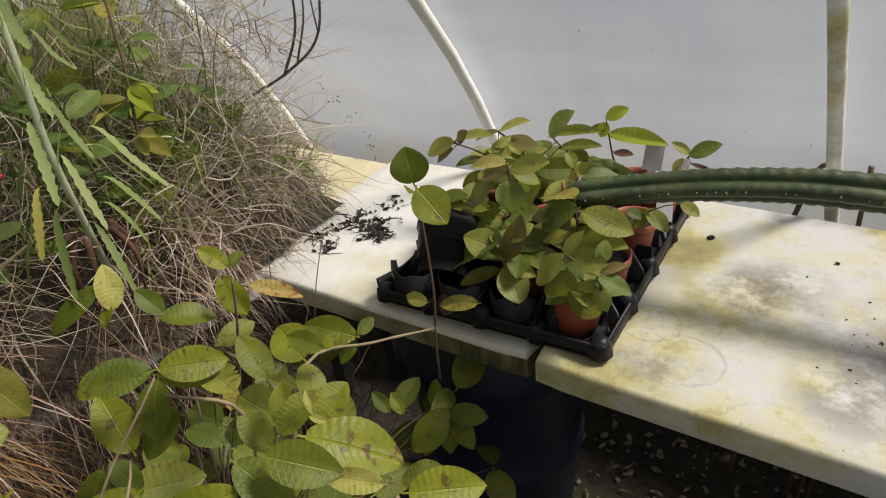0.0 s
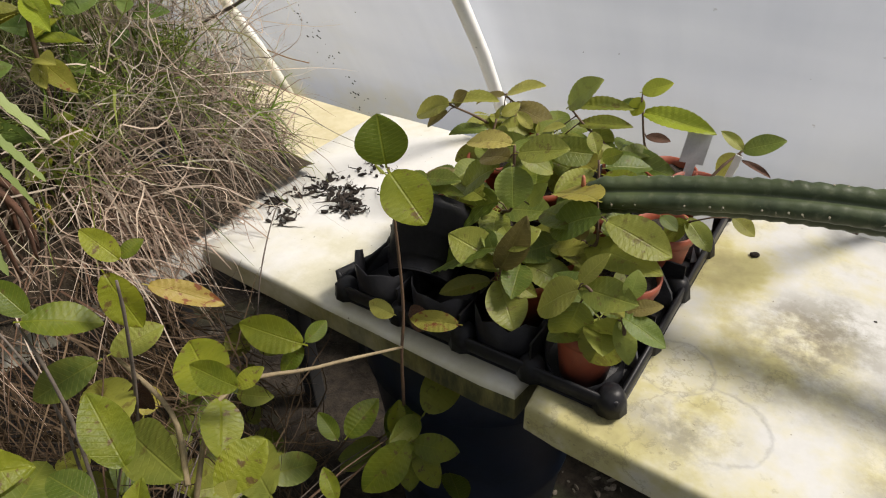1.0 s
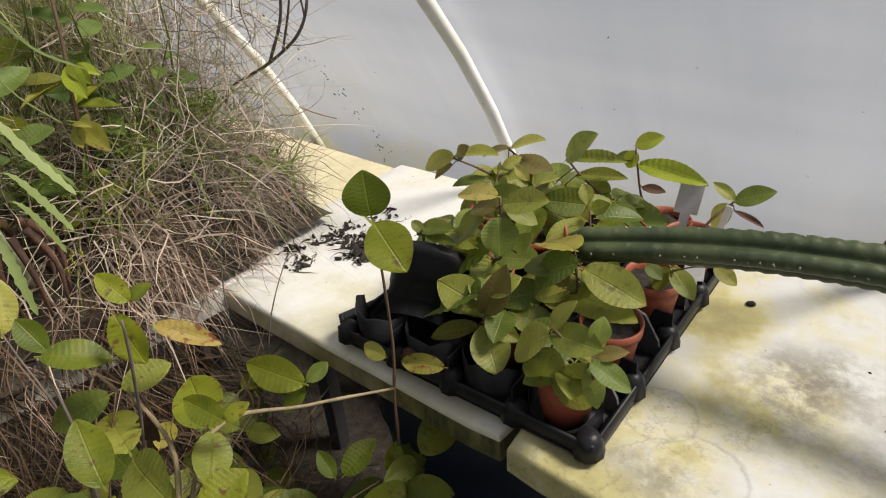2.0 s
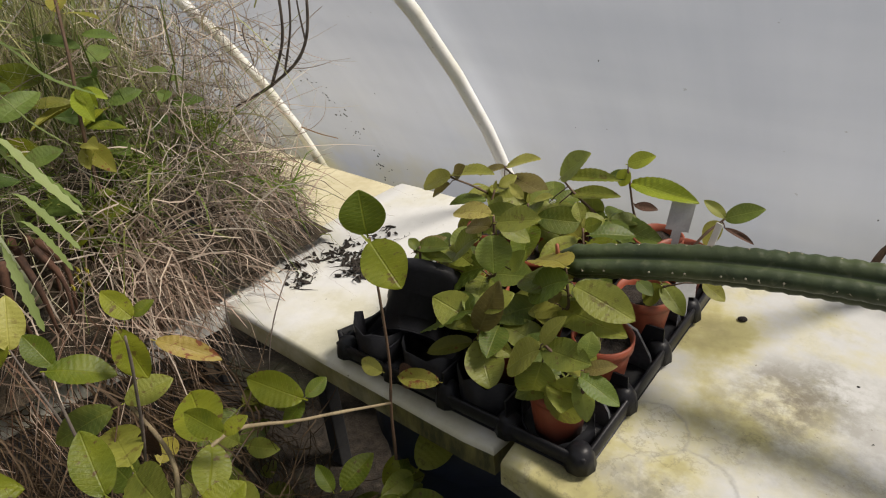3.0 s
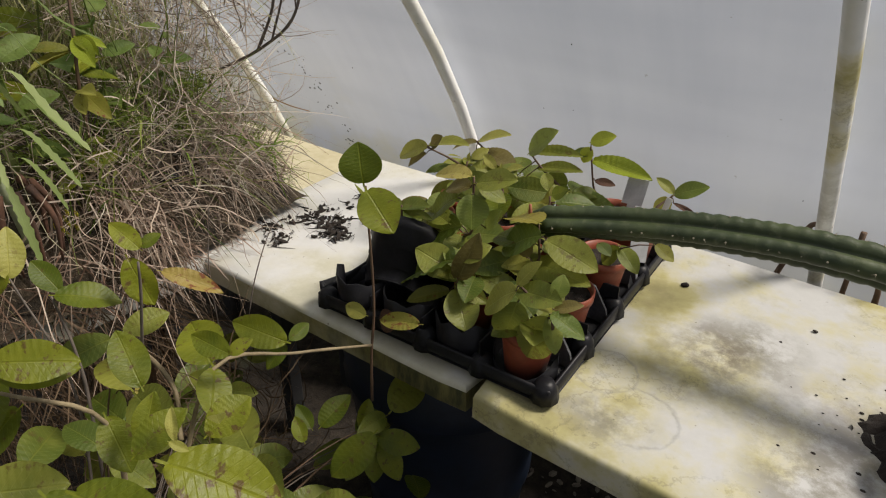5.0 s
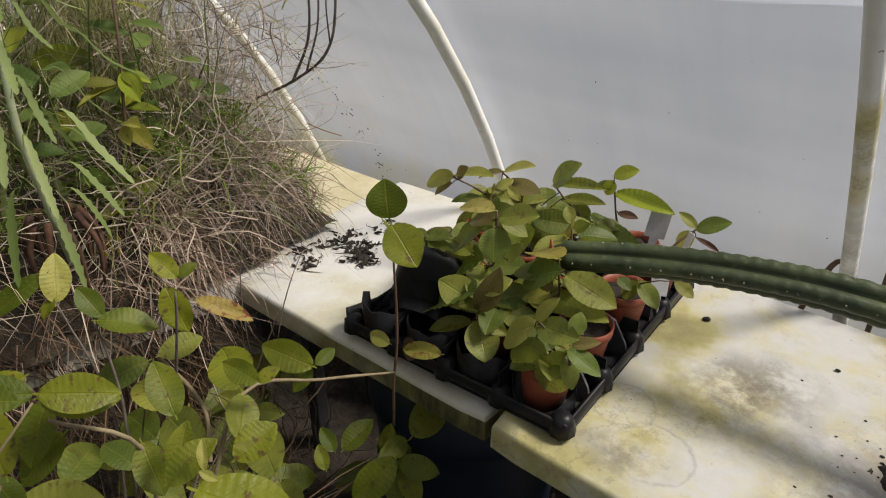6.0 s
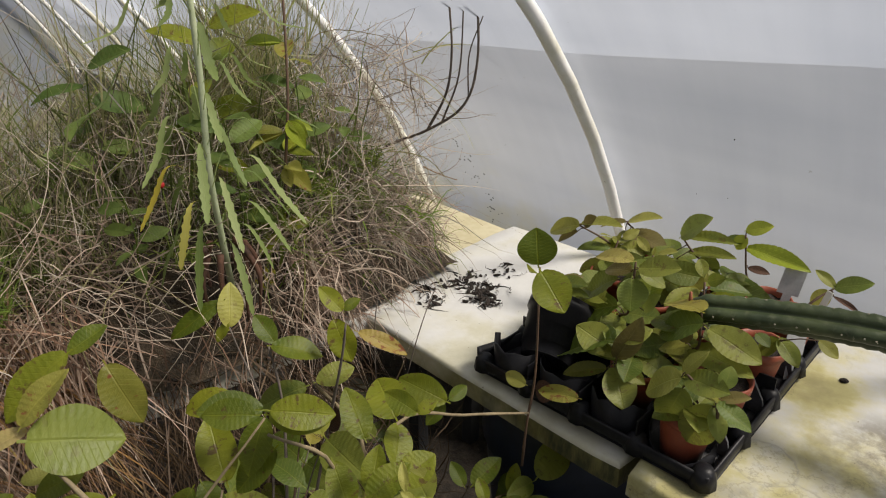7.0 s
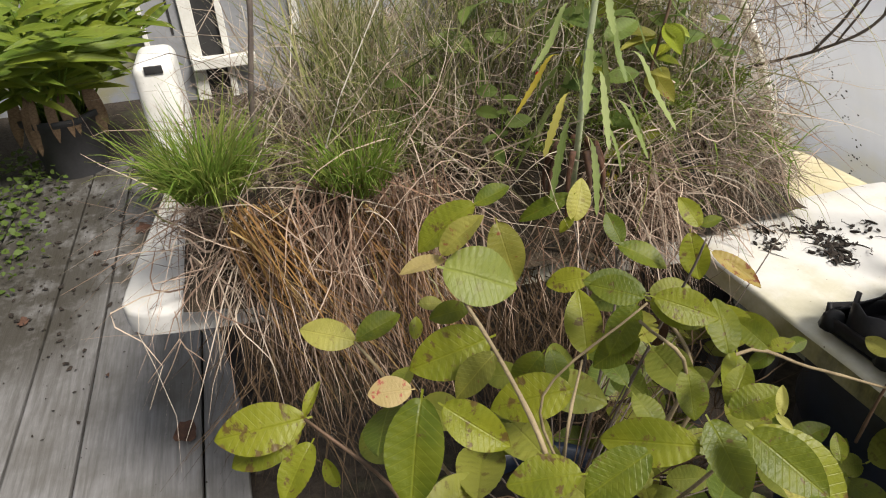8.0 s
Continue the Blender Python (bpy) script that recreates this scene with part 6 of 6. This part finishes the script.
def ginger():
    """The big potted plant with long leaves at the end of the path."""
    g = tagged(empty("potted_ginger", (-2.72, -1.62, 0)), "large potted plant with long arching yellow green leaves", "potted plant")
    m = Matrix.Translation((-2.72, -1.62, 0))
    gp = part("pot", turned(bmesh.new(), ((0.14, -0.02), (0.175, 0.30), (0.19, 0.31), (0.19, 0.34), (0.17, 0.34), (0.165, 0.30)), m, 30, False), plain("dark_grey_pot", (0.03, 0.032, 0.035), (0.05, 0.05, 0.055), 8, 0.5, 0.1), g)
    part("soil", turned(bmesh.new(), ((0.16, 0.28), (0.166, 0.30), (0.02, 0.31)), m, 20), M_SOIL, gp)
    rnd = random.Random(41)
    for k in range(60):
        a, s = rnd.uniform(0, 2 * math.pi), rnd.uniform(0.1, 0.5)
        q = Vector((-2.72 + 0.12 * math.cos(a) * rnd.random(), -1.62 + 0.12 * math.sin(a) * rnd.random(), 0.30))
        e = q + Vector((s * math.cos(a), s * math.sin(a), rnd.uniform(0.35, 0.62)))
        line = smooth_path([q, q.lerp(e, 0.5) + Vector((0, 0, 0.06)), e], 5)
        part("cane", tube(bmesh.new(), line, 0.006, 0.003, 6), M_GRASS, g)
        for i in range(3, len(line)):
            b = a + (1.0 if i % 2 else -1.0) + rnd.uniform(-0.3, 0.3)
            d = Vector((math.cos(b), math.sin(b), rnd.uniform(0.0, 0.85))).normalized()
            leaf(g, line[i], line[i] + d * rnd.uniform(0.20, 0.36), M_GINGER, 0.42, "long", face=(0.7, 0.2, 0.7))
    for k in range(16):
        a = rnd.uniform(-1.2, 1.6)
        b = Vector((-2.72 + 0.17 * math.cos(a), -1.62 + 0.17 * math.sin(a), 0.36))
        leaf(g, b + Vector((0, 0, 0.10)), b + Vector((0.05 * math.cos(a), 0.05 * math.sin(a), -rnd.uniform(0.06, 0.22))), M_HUSK, 0.6, "long", face=(1, 0.3, 0.2), name="dry_leaf")


ginger()


def nursery_pot(x, y):
    p = tagged(empty("nursery_pot", (x, y, TOP)), "small black plastic pot filled with soil on the bench", "pot")
    m = Matrix.Translation((x, y, TOP + 0.002))
    part("body", turned(bmesh.new(), ((0.034, 0), (0.042, 0.060), (0.046, 0.062), (0.046, 0.070), (0.042, 0.070), (0.038, 0.055)), m, 24, False), M_BLACK, p)
    part("soil", turned(bmesh.new(), ((0.037, 0.050), (0.040, 0.058), (0.01, 0.062)), m, 18), M_SOIL, p)


nursery_pot(1.075, 0.262)


def leafy_weed(x, y, z, h, n, size, seed, material):
    """A small broad-leaved weed among the dry grass."""
    rnd = random.Random(seed)
    p = tagged(empty("leafy_weed", (x, y, z)), "small leafy green weed among the dry grass", "weed", "leafy weeds")
    line = smooth_path([(x, y, z), (x + rnd.uniform(-0.02, 0.03), y + rnd.uniform(-0.02, 0.02), z + h * 0.5), (x + rnd.uniform(0, 0.05), y + rnd.uniform(-0.03, 0.03), z + h)], 5)
    part("stem", tube(bmesh.new(), line, 0.0018, 0.001, 6), M_FERN, p)
    for k in range(n):
        q = line[2 + k % (len(line) - 2)]
        a = k * 2.4 + rnd.uniform(-0.4, 0.4)
        d = Vector((math.cos(a), math.sin(a), rnd.uniform(-0.2, 0.5))).normalized()
        leaf(p, q + d * 0.006, q + d * size * rnd.uniform(0.7, 1.2), material, rnd.uniform(0.34, 0.5))


for wk, (wx, wy, wz, wh, wn, ws, wm) in enumerate(((-0.10, -0.16, 0.98, 0.20, 9, 0.07, M_WEED), (-0.14, -0.02, 1.0, 0.22, 10, 0.07, M_WEED), (-0.12, -0.34, 0.96, 0.14, 8, 0.05, M_WEED), (-0.22, -0.15, 1.02, 0.28, 10, 0.08, M_SHRUB),
                                                  (-0.15, 0.10, 1.0, 0.15, 8, 0.05, M_WEED), (-0.20, -0.45, 0.95, 0.16, 8, 0.05, M_WEED), (-0.10, -0.10, 0.92, 0.10, 7, 0.05, M_SHRUB), (-0.30, -0.30, 1.0, 0.25, 9, 0.08, M_WEED))):
    leafy_weed(wx, wy, wz, wh, wn, ws, 300 + wk, wm)


def rubble():
    """Pale grit and crumbs on the ground under the bench."""
    rnd = random.Random(61)
    bm = bmesh.new()
    for k in range(520):
        x, y, s = rnd.uniform(0.40, 1.40), rnd.uniform(0.10, 0.76), rnd.uniform(0.002, 0.010)
        r = bmesh.ops.create_icosphere(bm, subdivisions=1, radius=s, matrix=pose(x, y, -0.012, rnd.uniform(0, 90), 0, rnd.uniform(0, 360)) @ Matrix.Diagonal((1.5, 1, 0.5, 1)))
    tagged(part("grit", bm, plain("pale_grit", (0.27, 0.235, 0.19), (0.12, 0.10, 0.08), 60, 0.9, 0.4), smooth=False), "pale grit and crumbs on dark soil", "grit", kind="stuff")


rubble()


def path_litter():
    """Dark leaf bits and soil lying on the boards."""
    rnd = random.Random(63)
    bm = bmesh.new()
    for k in range(620):
        x = rnd.uniform(-2.7, -0.4)
        y = rnd.gauss(-1.55, 0.16) if rnd.random() < 0.6 else rnd.uniform(-1.9, -0.95)
        if x > -1.2 and rnd.random() < 0.6:
            continue
        s = (0.002 + 0.016 * rnd.random() ** 3) * (1 if x < -1.0 else 0.5)
        m = pose(x, y, 0.029, 0, 0, rnd.uniform(0, 360))
        vs = [bm.verts.new(m @ Vector((s * math.cos(1.05 * i) * rnd.uniform(0.6, 1.3), s * 0.6 * math.sin(1.05 * i) * rnd.uniform(0.6, 1.3), rnd.uniform(0, 0.004)))) for i in range(6)]
        top = bm.verts.new(m @ Vector((0, 0, 0.004)))
        for i in range(6):
            bm.faces.new((vs[i], vs[(i + 1) % 6], top))
    tagged(part("path_litter", bm, M_SOIL, smooth=False), "dark leaf bits scattered on the grey boards", "litter", kind="stuff")


path_litter()


def weeds_patch():
    rnd = random.Random(51)
    w = tagged(empty("ground_weeds", (-2.0, -1.9, 0)), "low green creeping weeds beside the path", "weeds", kind="stuff")
    bm = bmesh.new()
    uvl = bm.loops.layers.uv.new("UV")
    for k in range(1500):
        x, y = rnd.uniform(-2.9, -1.45), rnd.uniform(-2.4, -1.62)
        if y > -1.75 and rnd.random() < 0.6:
            continue
        z = rnd.uniform(0.0, 0.13)
        s = rnd.uniform(0.018, 0.045)
        m = pose(x, y, z, rnd.uniform(-40, 40), rnd.uniform(-40, 40), rnd.uniform(0, 360))
        vs = [bm.verts.new(m @ Vector(q)) for q in ((0, 0, 0), (s * 0.32, s * 0.35, 0.004), (s * 0.28, s * 0.75, 0), (0, s, -0.006), (-s * 0.28, s * 0.75, 0), (-s * 0.32, s * 0.35, 0.004))]
        f = bm.faces.new(vs)
        for l, uv in zip(f.loops, ((0.5, 0), (0.9, 0.35), (0.85, 0.75), (0.5, 1), (0.15, 0.75), (0.1, 0.35))):
            l[uvl].uv = uv
    part("weed_leaves", bm, M_WEED, w)


weeds_patch()


def chair_shell():
    """The white plastic housing with slots that stands behind the bench."""
    c = tagged(empty("plastic_housing", (-1.62, -0.98, 0)), "white moulded plastic housing with dark slots", "housing")
    bm = bmesh.new()
    box(bm, -1.90, -1.075, -0.02, -1.60, -0.935, 0.80, 0.04, 4)
    part("body", bm, M_WHITE, c)
    for y, z in ((-1.00, 0.78),):
        part("slot", box(bmesh.new(), -1.60, y - 0.03, z - 0.014, -1.594, y + 0.03, z + 0.014, 0.002), M_DARK, c, "dark slot")
    return c


chair_shell()


def door_frame():
    """White timber posts with grey sheets between them at the tunnel's end."""
    d = tagged(empty("door_1", (-3.72, -0.95, 0)), "white timber door frame with grey sheets and a dark gap", "door", kind="structure")
    for y, w in ((-1.245, 0.030), (-0.972, 0.080), (-0.772, 0.042), (-0.30, 0.05)):
        part("post", box(bmesh.new(), -3.75, y - w / 2, -0.02, -3.70, y + w / 2, 1.45, 0.004), M_WHITE, d, smooth=False)
    part("sheet", box(bmesh.new(), -3.74, -1.230, -0.02, -3.73, -1.012, 1.40), M_GREY, d, smooth=False)
    part("sheet", box(bmesh.new(), -3.74, -0.751, -0.02, -3.73, -0.325, 1.40), M_GREY, d, smooth=False)
    part("slit", box(bmesh.new(), -3.728, -1.085, 0.42, -3.724, -1.070, 1.0), M_DARK, d, smooth=False)
    part("gap", box(bmesh.new(), -3.74, -0.932, 0.0, -3.73, -0.793, 1.4), M_DARK, d, "dark gap", smooth=False)
    part("sill", box(bmesh.new(), -3.70, -1.0, 0.20, -3.62, -0.60, 0.27, 0.006), M_WHITE, d, smooth=False)


door_frame()


def fallen_leaf(x, y, z, size, seed, name="fallen_leaf"):
    rnd = random.Random(seed)
    bm = bmesh.new()
    c = bm.verts.new((x, y, z + 0.010))
    ring = []
    for i in range(14):
        a = 2 * math.pi * i / 14
        r = size * rnd.uniform(0.6, 1.0) * (0.75 if i % 2 else 1)
        ring.append(bm.verts.new((x + r * math.cos(a), y + 0.75 * r * math.sin(a), z + rnd.uniform(0.001, 0.016))))
    for i in range(14):
        bm.faces.new((c, ring[i], ring[(i + 1) % 14]))
    tagged(part(name, bm, M_DEAD), "curled dark brown dead leaf on the boards", "dead leaf", "fallen leaves")


fallen_leaf(-0.62, -1.065, 0.026, 0.062, 1)
fallen_leaf(-1.35, -1.62, 0.026, 0.035, 2)
fallen_leaf(-1.15, -1.22, 0.026, 0.02, 3)
fallen_leaf(-1.9, -1.25, 0.026, 0.06, 4)
fallen_leaf(-1.75, -1.42, 0.026, 0.03, 5)
fallen_leaf(-0.95, -1.30, 0.026, 0.012, 6)
